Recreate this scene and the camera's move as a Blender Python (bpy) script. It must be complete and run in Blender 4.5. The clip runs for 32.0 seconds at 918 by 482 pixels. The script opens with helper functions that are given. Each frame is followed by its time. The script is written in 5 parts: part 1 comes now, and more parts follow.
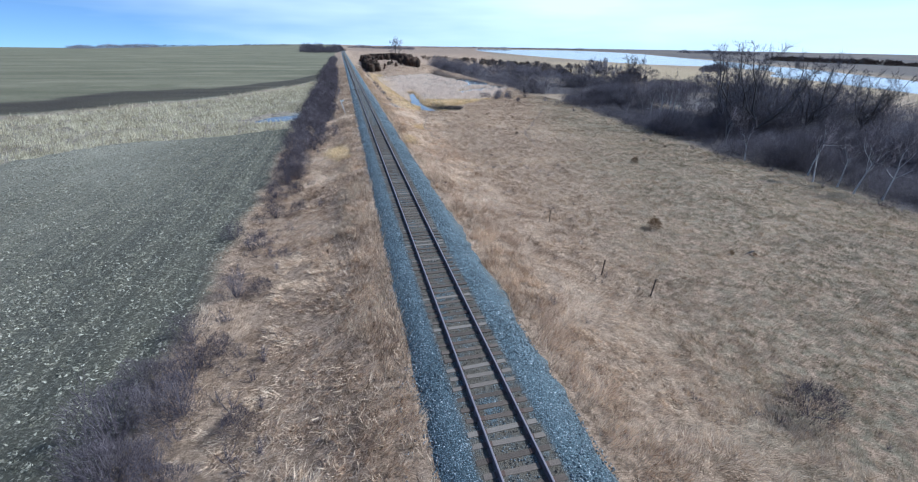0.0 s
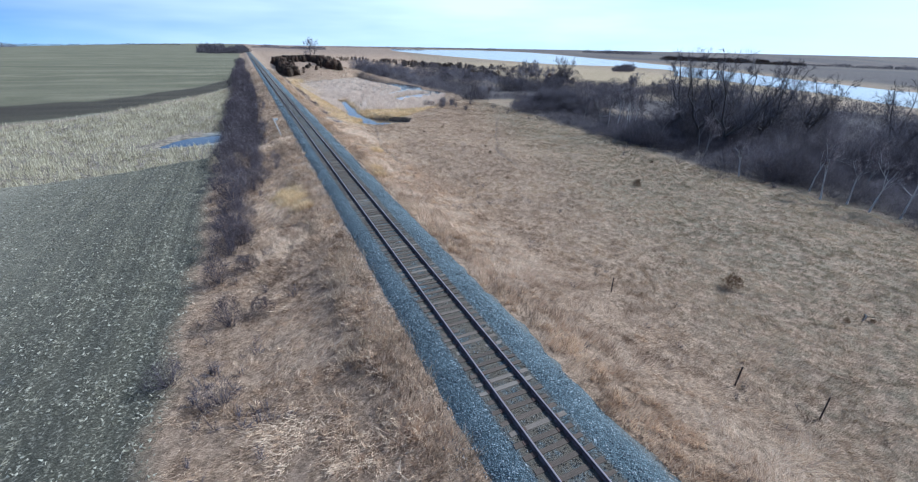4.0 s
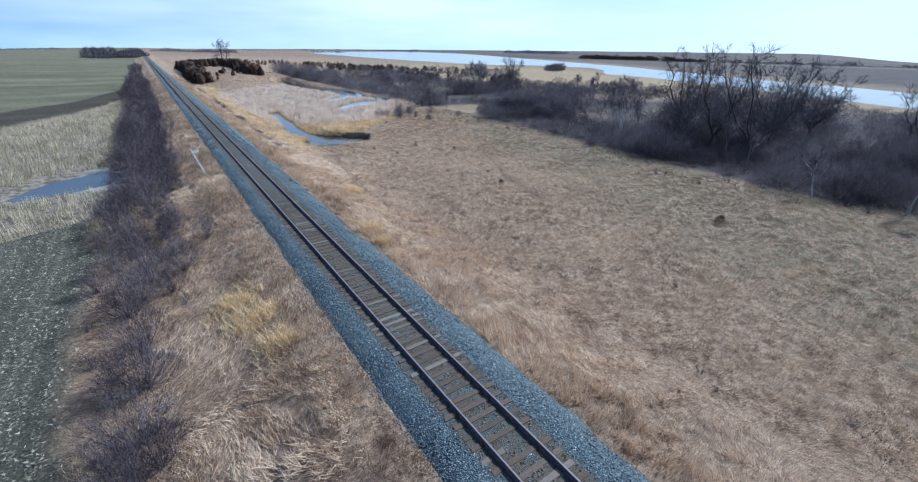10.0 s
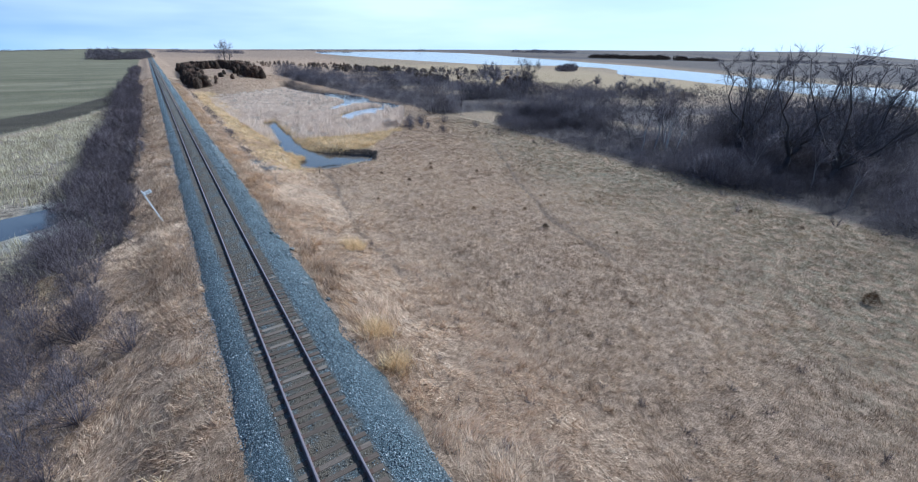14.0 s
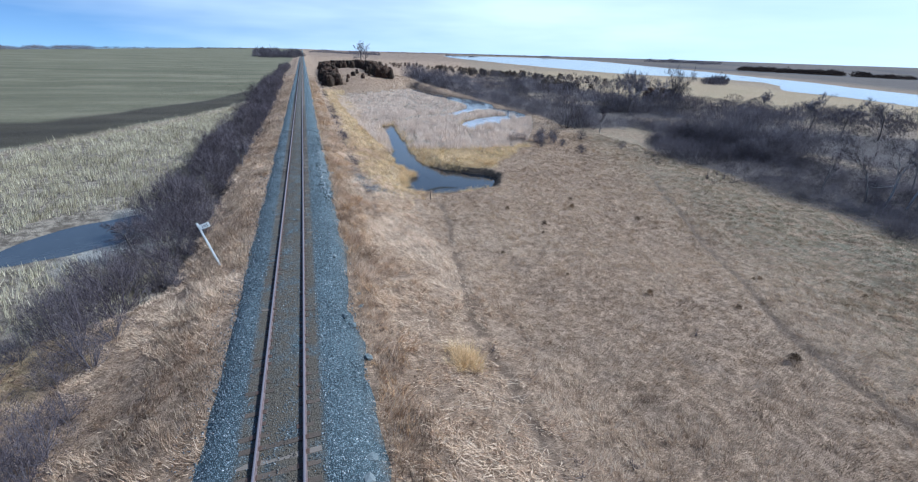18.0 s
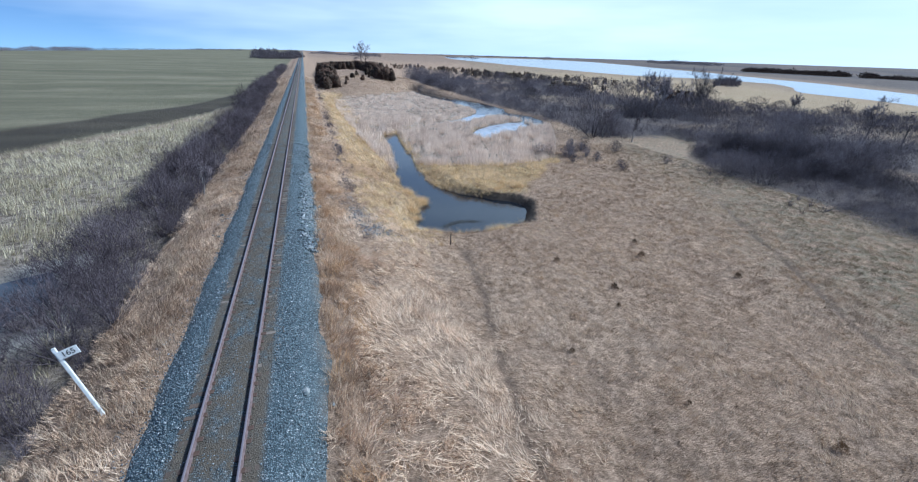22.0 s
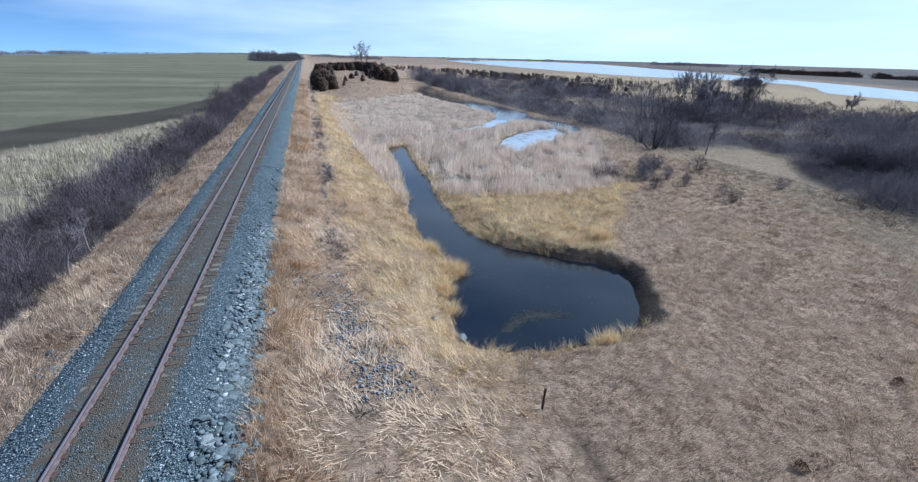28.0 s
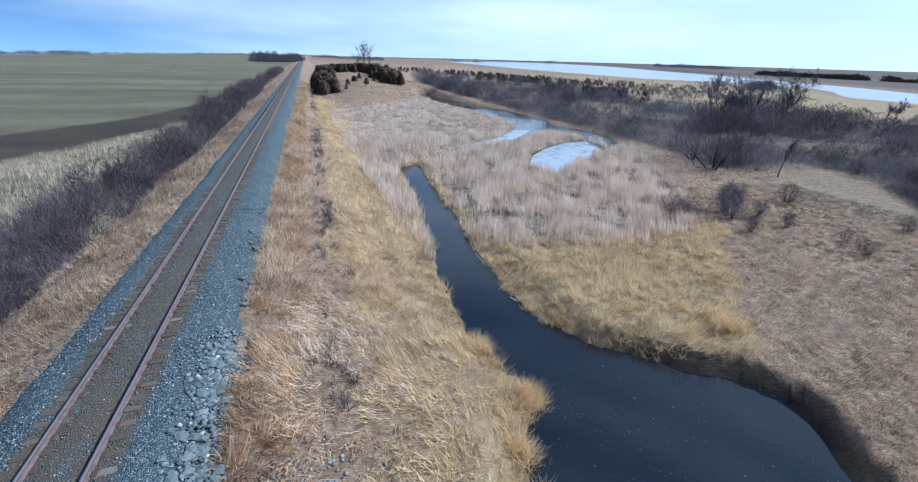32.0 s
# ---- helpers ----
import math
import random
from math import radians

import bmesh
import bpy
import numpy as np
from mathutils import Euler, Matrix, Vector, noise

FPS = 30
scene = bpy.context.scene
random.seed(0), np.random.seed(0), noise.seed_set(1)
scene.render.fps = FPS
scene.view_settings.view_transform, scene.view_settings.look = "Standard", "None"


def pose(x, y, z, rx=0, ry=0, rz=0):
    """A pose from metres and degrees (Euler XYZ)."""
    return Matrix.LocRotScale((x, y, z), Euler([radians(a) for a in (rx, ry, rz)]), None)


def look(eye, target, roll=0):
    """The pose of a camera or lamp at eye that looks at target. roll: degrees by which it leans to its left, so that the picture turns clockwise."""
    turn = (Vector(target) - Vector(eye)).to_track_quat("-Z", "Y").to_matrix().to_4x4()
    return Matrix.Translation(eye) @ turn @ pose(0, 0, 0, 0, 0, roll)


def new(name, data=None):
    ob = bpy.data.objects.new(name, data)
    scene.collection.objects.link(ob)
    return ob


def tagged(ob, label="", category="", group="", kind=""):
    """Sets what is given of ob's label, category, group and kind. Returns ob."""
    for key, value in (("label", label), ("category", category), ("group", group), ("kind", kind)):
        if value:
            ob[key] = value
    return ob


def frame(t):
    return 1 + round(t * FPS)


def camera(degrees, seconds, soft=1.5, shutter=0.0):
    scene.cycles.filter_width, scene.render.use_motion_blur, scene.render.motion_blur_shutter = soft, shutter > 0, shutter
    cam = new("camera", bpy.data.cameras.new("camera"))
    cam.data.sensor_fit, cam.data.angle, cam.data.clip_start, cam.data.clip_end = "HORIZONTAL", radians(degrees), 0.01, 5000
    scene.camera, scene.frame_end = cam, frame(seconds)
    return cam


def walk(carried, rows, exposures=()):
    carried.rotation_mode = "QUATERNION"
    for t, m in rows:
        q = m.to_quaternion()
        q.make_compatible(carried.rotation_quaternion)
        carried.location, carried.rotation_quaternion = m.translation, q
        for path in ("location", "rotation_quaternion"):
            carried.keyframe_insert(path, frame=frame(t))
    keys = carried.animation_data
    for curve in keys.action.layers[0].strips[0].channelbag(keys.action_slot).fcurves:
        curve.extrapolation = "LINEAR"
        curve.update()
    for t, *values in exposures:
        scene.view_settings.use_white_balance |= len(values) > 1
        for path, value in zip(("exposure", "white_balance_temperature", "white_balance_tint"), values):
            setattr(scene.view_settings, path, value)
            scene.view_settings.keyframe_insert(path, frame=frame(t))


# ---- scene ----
cam = camera(94.80, 32.0, 1.15)
# seconds, x, y, z, yaw, pitch, roll: a drone that flies north beside and over the track; rail tops are z = 0
ROWS = [
    (0, -4.365, -3.878, 12.039, -14.80, -24.91, 0.93),
    (0.5, -4.560, -2.287, 12.176, -14.75, -24.82, 0.76),
    (1, -4.874, -0.576, 12.335, -14.99, -24.81, 0.80),
    (1.5, -5.284, 1.221, 12.462, -15.22, -24.82, 0.91),
    (2, -5.733, 3.017, 12.576, -15.80, -24.82, 1.00),
    (2.5, -6.228, 4.775, 12.716, -15.77, -24.84, 1.05),
    (3, -6.796, 6.498, 12.880, -16.36, -24.88, 1.07),
    (3.5, -7.391, 8.233, 12.975, -18.43, -24.87, 1.06),
    (4, -7.933, 9.955, 12.955, -25.55, -24.77, 1.05),
    (4.5, -8.357, 11.630, 12.861, -31.98, -24.63, 1.03),
    (5, -8.716, 13.371, 12.826, -33.60, -24.60, 0.93),
    (6.5, -9.794, 18.595, 12.721, -34.53, -24.51, 0.62),
    (7, -9.806, 20.469, 12.578, -34.87, -24.53, 0.55),
    (7.5, -9.667, 22.291, 12.456, -35.10, -24.52, 0.50),
    (8, -9.430, 24.015, 12.400, -35.13, -24.50, 0.49),
    (8.5, -9.134, 25.656, 12.404, -35.08, -24.51, 0.50),
    (9, -8.739, 27.266, 12.415, -35.15, -24.52, 0.51),
    (9.5, -8.203, 28.874, 12.404, -35.08, -24.52, 0.50),
    (10, -7.556, 30.482, 12.379, -35.04, -24.52, 0.47),
    (10.5, -6.894, 32.078, 12.380, -35.05, -24.53, 0.43),
    (11, -6.232, 33.658, 12.408, -34.95, -24.55, 0.42),
    (11.5, -5.572, 35.214, 12.448, -35.02, -24.56, 0.42),
    (12, -4.916, 36.730, 12.508, -34.90, -24.56, 0.42),
    (12.5, -4.265, 38.195, 12.600, -34.93, -24.55, 0.41),
    (13, -3.611, 39.601, 12.712, -34.75, -24.54, 0.36),
    (13.5, -2.928, 40.947, 12.843, -34.90, -24.54, 0.27),
    (14, -2.182, 42.522, 12.939, -34.15, -24.58, 0.23),
    (14.5, -1.455, 44.556, 12.898, -28.90, -24.60, 0.28),
    (15, -0.854, 46.488, 12.736, -26.20, -24.50, 0.60),
    (15.5, -0.253, 48.421, 12.573, -24.50, -24.40, 0.92),
    (16.5, 0.950, 52.287, 12.248, -21.70, -24.20, 1.56),
    (17, 1.371, 53.974, 12.197, -19.61, -24.18, 1.66),
    (17.5, 1.764, 55.599, 12.151, -19.38, -24.15, 1.69),
    (18, 2.116, 57.221, 12.116, -19.37, -24.13, 1.68),
    (18.5, 2.418, 58.854, 12.101, -19.41, -24.10, 1.68),
    (19, 2.691, 60.480, 12.097, -19.40, -24.09, 1.69),
    (19.5, 2.944, 62.094, 12.096, -19.38, -24.07, 1.71),
    (20, 3.163, 63.690, 12.075, -19.43, -24.06, 1.72),
    (20.5, 3.365, 65.268, 11.995, -19.40, -24.03, 1.70),
    (21, 3.570, 66.824, 11.872, -19.34, -24.00, 1.67),
    (21.5, 3.762, 68.362, 11.737, -19.29, -23.99, 1.64),
    (22, 3.923, 69.925, 11.570, -19.31, -23.97, 1.64),
    (22.5, 4.088, 71.539, 11.327, -19.42, -23.93, 1.67),
    (23, 4.274, 73.149, 11.019, -19.35, -23.89, 1.69),
    (23.5, 4.439, 74.707, 10.704, -19.35, -23.87, 1.70),
    (24, 4.608, 76.252, 10.417, -19.35, -23.86, 1.66),
    (24.5, 4.886, 77.859, 10.165, -19.42, -23.85, 1.58),
    (25, 5.258, 79.523, 9.987, -19.17, -23.83, 1.50),
    (25.5, 5.535, 81.149, 9.903, -19.28, -23.82, 1.44),
    (27.5, 6.270, 87.477, 9.616, -19.12, -23.67, 1.36),
    (28, 6.411, 88.944, 9.612, -19.11, -23.63, 1.38),
    (28.5, 6.554, 90.424, 9.576, -19.15, -23.60, 1.42),
    (29, 6.684, 91.896, 9.517, -19.11, -23.58, 1.49),
    (29.5, 6.783, 93.375, 9.474, -19.19, -23.60, 1.56),
    (30, 6.852, 94.848, 9.487, -19.23, -23.62, 1.62),
    (30.5, 6.908, 96.284, 9.567, -19.16, -23.64, 1.65),
    (31, 6.964, 97.704, 9.671, -19.07, -23.63, 1.64),
    (31.5, 7.017, 99.154, 9.736, -18.99, -23.60, 1.61),
    (32, 7.055, 100.668, 9.710, -19.00, -23.50, 1.56),
]
walk(cam, [(t, pose(x, y, z, 0, 0, yaw) @ pose(0, 0, 0, 90 + pitch, 0, 0) @ pose(0, 0, 0, 0, 0, roll)) for t, x, y, z, yaw, pitch, roll in ROWS],
     [(0.0, 0.34, 4930, 4), (4.0, 0.33, 4930, 4), (8.0, 0.28, 4930, 4), (17.0, 0.23, 4930, 4), (32.0, 0.24, 4930, 4)])

# ---- light ----
SUN_AZ, SUN_EL = radians(95), radians(42)   # from the track's heading towards the right, and above the horizon
SUN_DIR = Vector((math.sin(SUN_AZ) * math.cos(SUN_EL), math.cos(SUN_AZ) * math.cos(SUN_EL), math.sin(SUN_EL)))
world = bpy.data.worlds.new("sky")
scene.world = world
world.use_nodes = True
wn, wl = world.node_tree.nodes, world.node_tree.links
wn.clear()
w_out, w_bg = wn.new("ShaderNodeOutputWorld"), wn.new("ShaderNodeBackground")
w_sky = wn.new("ShaderNodeTexSky")
w_sky.sky_type, w_sky.sun_disc = "NISHITA", False
w_sky.sun_elevation, w_sky.sun_rotation = SUN_EL, SUN_AZ
w_sky.air_density, w_sky.dust_density, w_sky.ozone_density = 1.0, 1.2, 2.0
w_co, w_map, w_noise, w_ramp = wn.new("ShaderNodeTexCoord"), wn.new("ShaderNodeMapping"), wn.new("ShaderNodeTexNoise"), wn.new("ShaderNodeMapRange")
w_map.inputs["Scale"].default_value = (1.1, 1.1, 7.0)
w_noise.inputs["Scale"].default_value, w_noise.inputs["Detail"].default_value = 1.6, 4.0
w_dot = wn.new("ShaderNodeVectorMath")
w_dot.operation = "DOT_PRODUCT"
w_dot.inputs[1].default_value = (0.62, 0.30, -0.40)
w_add = wn.new("ShaderNodeMath")
w_ramp.inputs["From Min"].default_value, w_ramp.inputs["From Max"].default_value = 0.52, 1.25
w_mix = wn.new("ShaderNodeMix")
w_mix.data_type = "RGBA"
w_mix.inputs["B"].default_value = (6.4, 6.7, 6.8, 1)
w_lift = wn.new("ShaderNodeMapping")   # the thin overcast leaves the low sky as blue as the higher one
w_lift.inputs["Scale"].default_value, w_lift.inputs["Location"].default_value = (1.0, 1.0, 2.2), (0.0, 0.0, 0.16)
wl.new(w_co.outputs["Generated"], w_lift.inputs["Vector"])
wl.new(w_lift.outputs["Vector"], w_sky.inputs["Vector"])
wl.new(w_co.outputs["Generated"], w_map.inputs["Vector"])
wl.new(w_map.outputs["Vector"], w_noise.inputs["Vector"])
wl.new(w_co.outputs["Generated"], w_dot.inputs[0])
w_soft = wn.new("ShaderNodeMapRange")
w_soft.inputs["To Min"].default_value, w_soft.inputs["To Max"].default_value = -0.10, 1.14
wl.new(w_noise.outputs["Fac"], w_soft.inputs["Value"])
wl.new(w_soft.outputs["Result"], w_add.inputs[0])
wl.new(w_dot.outputs["Value"], w_add.inputs[1])
wl.new(w_add.outputs["Value"], w_ramp.inputs["Value"])
wl.new(w_ramp.outputs["Result"], w_mix.inputs["Factor"])
wl.new(w_sky.outputs["Color"], w_mix.inputs["A"])
wl.new(w_mix.outputs["Result"], w_bg.inputs["Color"])
wl.new(w_bg.outputs["Background"], w_out.inputs["Surface"])
w_bg.inputs["Strength"].default_value = 0.132
sun = new("sun", bpy.data.lights.new("sun", "SUN"))
sun.data.energy, sun.data.angle, sun.data.color = 5.0, radians(7), (1.0, 0.95, 0.88)
sun.matrix_world = look(SUN_DIR * 50, (0, 0, 0))


# ---- materials ----
class Nodes:
    """A small wrapper to wire a node material."""

    def __init__(self, name):
        self.mat = bpy.data.materials.new(name)
        self.mat.use_nodes = True
        self.t = self.mat.node_tree
        self.p = self.t.nodes["Principled BSDF"]

    def n(self, kind, **inputs):
        node = self.t.nodes.new(kind)
        for key, value in inputs.items():
            self.put(node.inputs[key.replace("_", " ")], value)
        return node

    def put(self, socket, value):
        if isinstance(value, bpy.types.NodeSocket):
            self.t.links.new(value, socket)
        else:
            socket.default_value = value

    def noise(self, vec, scale, detail=4.0, rough=0.55):
        return self.n("ShaderNodeTexNoise", Vector=vec, Scale=scale, Detail=detail, Roughness=rough).outputs["Fac"]

    def ramp(self, fac, *stops):
        node = self.n("ShaderNodeValToRGB", Fac=fac)
        el = node.color_ramp.elements
        while len(el) < len(stops):
            el.new(0.5)
        for e, (at, col) in zip(el, stops):
            e.position, e.color = at, (*col, 1)
        return node.outputs["Color"]

    def mix(self, fac, a, b, blend="MIX"):
        node = self.n("ShaderNodeMix")
        node.data_type, node.blend_type = "RGBA", blend
        for socket, value in ((node.inputs["Factor"], fac), (node.inputs["A"], a), (node.inputs["B"], b)):
            self.put(socket, (*value, 1) if isinstance(value, tuple) and len(value) == 3 else value)
        return node.outputs["Result"]

    def math(self, op, a, b=0.0, clamp=False):
        node = self.t.nodes.new("ShaderNodeMath")
        node.operation, node.use_clamp = op, clamp
        self.put(node.inputs[0], a)
        self.put(node.inputs[1], b)
        return node.outputs[0]

    def step(self, v, a, b):
        node = self.n("ShaderNodeMapRange", Value=v)
        node.interpolation_type = "SMOOTHSTEP"
        node.inputs["From Min"].default_value, node.inputs["From Max"].default_value = a, b
        return node.outputs["Result"]

    def attr(self, name):
        node = self.n("ShaderNodeAttribute")
        node.attribute_name = name
        return node.outputs["Fac"]

    def pos(self):
        return self.n("ShaderNodeNewGeometry").outputs["Position"]

    def obj(self):
        return self.n("ShaderNodeTexCoord").outputs["Object"]

    def island(self):
        return self.n("ShaderNodeNewGeometry").outputs["Random Per Island"]

    def rand(self):
        return self.n("ShaderNodeObjectInfo").outputs["Random"]

    def scaled(self, vec, x, y, z, rz=0.0):
        node = self.n("ShaderNodeMapping", Vector=vec)
        node.inputs["Scale"].default_value, node.inputs["Rotation"].default_value = (x, y, z), (0, 0, rz)
        return node.outputs["Vector"]

    def bump(self, height, strength, distance):
        self.put(self.p.inputs["Normal"], self.n("ShaderNodeBump", Height=height, Strength=strength, Distance=distance).outputs["Normal"])

    def done(self, color, rough=0.9, spec=0.2, metal=0.0):
        self.put(self.p.inputs["Base Color"], color)
        self.put(self.p.inputs["Roughness"], rough)
        self.put(self.p.inputs["Specular IOR Level"], spec)
        self.put(self.p.inputs["Metallic"], metal)
        return self.mat


def ground_material():
    m = Nodes("prairie ground")
    p = m.pos()
    big, mid, fine = m.noise(p, 0.06, 5), m.noise(p, 0.6, 5), m.noise(p, 9.0, 6, 0.7)
    straw = m.noise(m.scaled(p, 3.0, 14.0, 5.0, 0.5), 1.6, 6, 0.75)
    # the dark stop puts the shadowed gaps between blades into the colour
    grass = m.ramp(straw, (0.27, (0.105, 0.071, 0.048)), (0.5, (0.326, 0.222, 0.144)), (0.74, (0.631, 0.46, 0.313)))
    grass = m.mix(m.math("MULTIPLY", m.step(mid, 0.42, 0.7), 0.6), grass, (0.291, 0.207, 0.143))
    grass = m.mix(m.math("MULTIPLY", m.step(big, 0.45, 0.7), 0.45), grass, (0.417, 0.305, 0.209))
    # mottling for dark thatch and, painted in, the shade between tufts
    grass = m.mix(1.0, grass, m.mix(m.step(m.noise(p, 2.6, 4, 0.65), 0.32, 0.68), (0.66, 0.645, 0.63), (1.28, 1.28, 1.28)), "MULTIPLY")
    green = m.math("MULTIPLY", m.attr("green"), m.step(m.noise(p, 1.4, 6), 0.35, 0.65))
    grass = m.mix(m.math("MULTIPLY", green, 0.65), grass, (0.165, 0.167, 0.108))
    grass = m.mix(m.math("MULTIPLY", m.math("MULTIPLY", m.attr("trail"), m.step(m.noise(p, 0.8, 4), 0.28, 0.5)), 0.9), grass, (0.13, 0.092, 0.066))
    gold = m.mix(fine, (0.56, 0.42, 0.225), (0.36, 0.26, 0.135))
    grass = m.mix(m.attr("gold"), grass, gold)
    # corn-stubble field: brown soil, pale residue in rows along the track
    rows = m.n("ShaderNodeTexWave", Vector=m.scaled(p, 1, 0.05, 1), Scale=0.42, Distortion=1.6, Detail=3.0).outputs["Fac"]
    bits = m.step(m.noise(p, 7.0, 4, 0.7), 0.5, 0.66)
    soil = m.ramp(fine, (0.3, (0.060, 0.055, 0.040)), (0.7, (0.128, 0.117, 0.086)))
    soil = m.mix(m.math("MULTIPLY", bits, m.math("ADD", 0.25, m.math("MULTIPLY", rows, 0.55))), soil, (0.47, 0.42, 0.315))
    wide = m.n("ShaderNodeTexWave", Vector=m.scaled(p, 1, 0.02, 1), Scale=0.105, Distortion=5.0, Detail=3.0).outputs["Fac"]
    soil = m.mix(1.0, soil, m.mix(wide, (0.90, 0.90, 0.90), (1.14, 1.12, 1.08)), "MULTIPLY")
    west = m.step(m.n("ShaderNodeSeparateXYZ", Vector=p).outputs["X"], -15.0, -42.0)
    soil = m.mix(m.math("MULTIPLY", west, m.step(m.noise(p, 0.05, 4), 0.2, 0.7)), soil, m.mix(fine, (0.19, 0.168, 0.120), (0.36, 0.32, 0.235)))
    far = m.noise(m.scaled(p, 0.012, 0.06, 1), 1.0, 6, 0.65)
    hay = m.ramp(far, (0.3, (0.125, 0.114, 0.067)), (0.5, (0.168, 0.150, 0.093)), (0.7, (0.245, 0.212, 0.135)))
    clod = m.mix(m.noise(p, 0.9, 6, 0.7), (0.55, 0.55, 0.55), (1.35, 1.35, 1.35))
    hay = m.mix(0.75, hay, m.mix(1.0, hay, clod, "MULTIPLY"))
    soil = m.mix(m.attr("hay"), soil, hay)
    col = m.mix(m.attr("field"), grass, soil)
    col = m.mix(m.attr("marsh"), col, m.mix(m.step(m.noise(p, 1.4, 5, 0.7), 0.35, 0.65), (0.36, 0.295, 0.22), (0.13, 0.103, 0.076)))
    wet = m.mix(fine, (0.032, 0.026, 0.021), (0.075, 0.060, 0.046))
    col = m.mix(m.attr("dark"), col, wet)
    # wood litter, and far land whose greyed colour carries aerial haze
    col = m.mix(m.attr("litter_haze"), col, m.mix(m.noise(m.scaled(p, 0.02, 0.05, 1), 1.0, 6, 0.7), (0.044, 0.039, 0.042), (0.112, 0.098, 0.097)))
    tufts = m.noise(m.scaled(p, 1.0, 1.5, 1.0, 0.6), 1.7, 4, 0.6)
    col = m.mix(m.attr("pale"), col, m.mix(fine, (0.55, 0.52, 0.45), (0.36, 0.33, 0.27)))
    m.bump(m.math("ADD", m.math("ADD", straw, m.math("MULTIPLY", fine, 0.6)), m.math("MULTIPLY", tufts, 2.2)), 0.9, 0.14)
    return m.done(col, 0.95, 0.1)


def ballast_material():
    m = Nodes("grey crushed ballast")
    p = m.pos()
    cell = m.n("ShaderNodeTexVoronoi", Vector=p, Scale=17.0)
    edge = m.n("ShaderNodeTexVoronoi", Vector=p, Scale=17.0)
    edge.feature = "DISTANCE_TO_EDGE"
    tone = m.n("ShaderNodeSeparateColor", Color=cell.outputs["Color"]).outputs["Red"]
    col = m.ramp(tone, (0.0, (0.056, 0.080, 0.089)), (0.6, (0.130, 0.168, 0.182)), (0.96, (0.24, 0.282, 0.292)), (1.0, (0.52, 0.53, 0.52)))
    # near-black along the cell edges paints the shade between stones
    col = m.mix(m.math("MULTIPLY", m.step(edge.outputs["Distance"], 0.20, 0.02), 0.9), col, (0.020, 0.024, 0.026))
    x = m.n("ShaderNodeSeparateXYZ", Vector=p).outputs["X"]
    off = m.math("ABSOLUTE", x)
    dirt = m.math("MULTIPLY", m.step(off, 1.55, 1.2), m.step(m.noise(m.scaled(p, 1.0, 0.6, 1.0), 1.3, 5, 0.7), 0.28, 0.56))
    col = m.mix(m.math("MULTIPLY", dirt, 0.92), col, m.mix(m.noise(p, 22.0), (0.046, 0.034, 0.022), (0.175, 0.138, 0.094)))
    skirt = m.math("MULTIPLY", m.step(off, 2.7, 3.6), m.step(m.noise(p, 0.9, 5), 0.35, 0.6))
    col = m.mix(m.math("MULTIPLY", skirt, 0.55), col, (0.17, 0.135, 0.10))
    m.bump(m.math("ADD", edge.outputs["Distance"], m.math("MULTIPLY", tone, 0.35)), 0.9, 0.06)
    return m.done(col, 0.85, 0.3)


def steel_rail_material():
    m = Nodes("rusted steel rail")
    p = m.pos()
    up = m.n("ShaderNodeSeparateXYZ", Vector=p).outputs["Z"]
    top = m.step(up, -0.010, -0.004)
    rust = m.ramp(m.noise(p, 6.0, 6), (0.3, (0.085, 0.056, 0.052)), (0.7, (0.165, 0.118, 0.112)))
    return m.done(m.mix(top, rust, (0.27, 0.225, 0.225)), m.math("SUBTRACT", 0.85, m.math("MULTIPLY", top, 0.5)), 0.4, m.math("MULTIPLY", top, 0.4))


def wood_material(name, a, b, c, grain=(2.0, 30.0, 30.0)):
    m = Nodes(name)
    o = m.obj()
    g = m.noise(m.scaled(o, *grain), 1.5, 6, 0.7)
    col = m.ramp(g, (0.25, a), (0.55, b), (0.85, c))
    col = m.mix(m.step(m.rand(), 0.6, 1.0), m.mix(m.rand(), m.mix(0.5, col, (0.03, 0.025, 0.02)), col), m.mix(0.38, col, (0.30, 0.265, 0.22)))
    m.bump(g, 0.6, 0.02)
    return m.done(col, 0.9, 0.2)


def twig_material(name, a, b, c):
    m = Nodes(name)
    tint = m.math("ADD", m.math("ADD", m.math("MULTIPLY", m.island(), 0.5), m.math("MULTIPLY", m.rand(), 0.42)), m.math("MULTIPLY", m.step(m.noise(m.pos(), 0.16, 4), 0.3, 0.7), 0.35))
    col = m.ramp(tint, (0.1, a), (0.55, b), (0.95, c))
    return m.done(col, 0.9, 0.15)


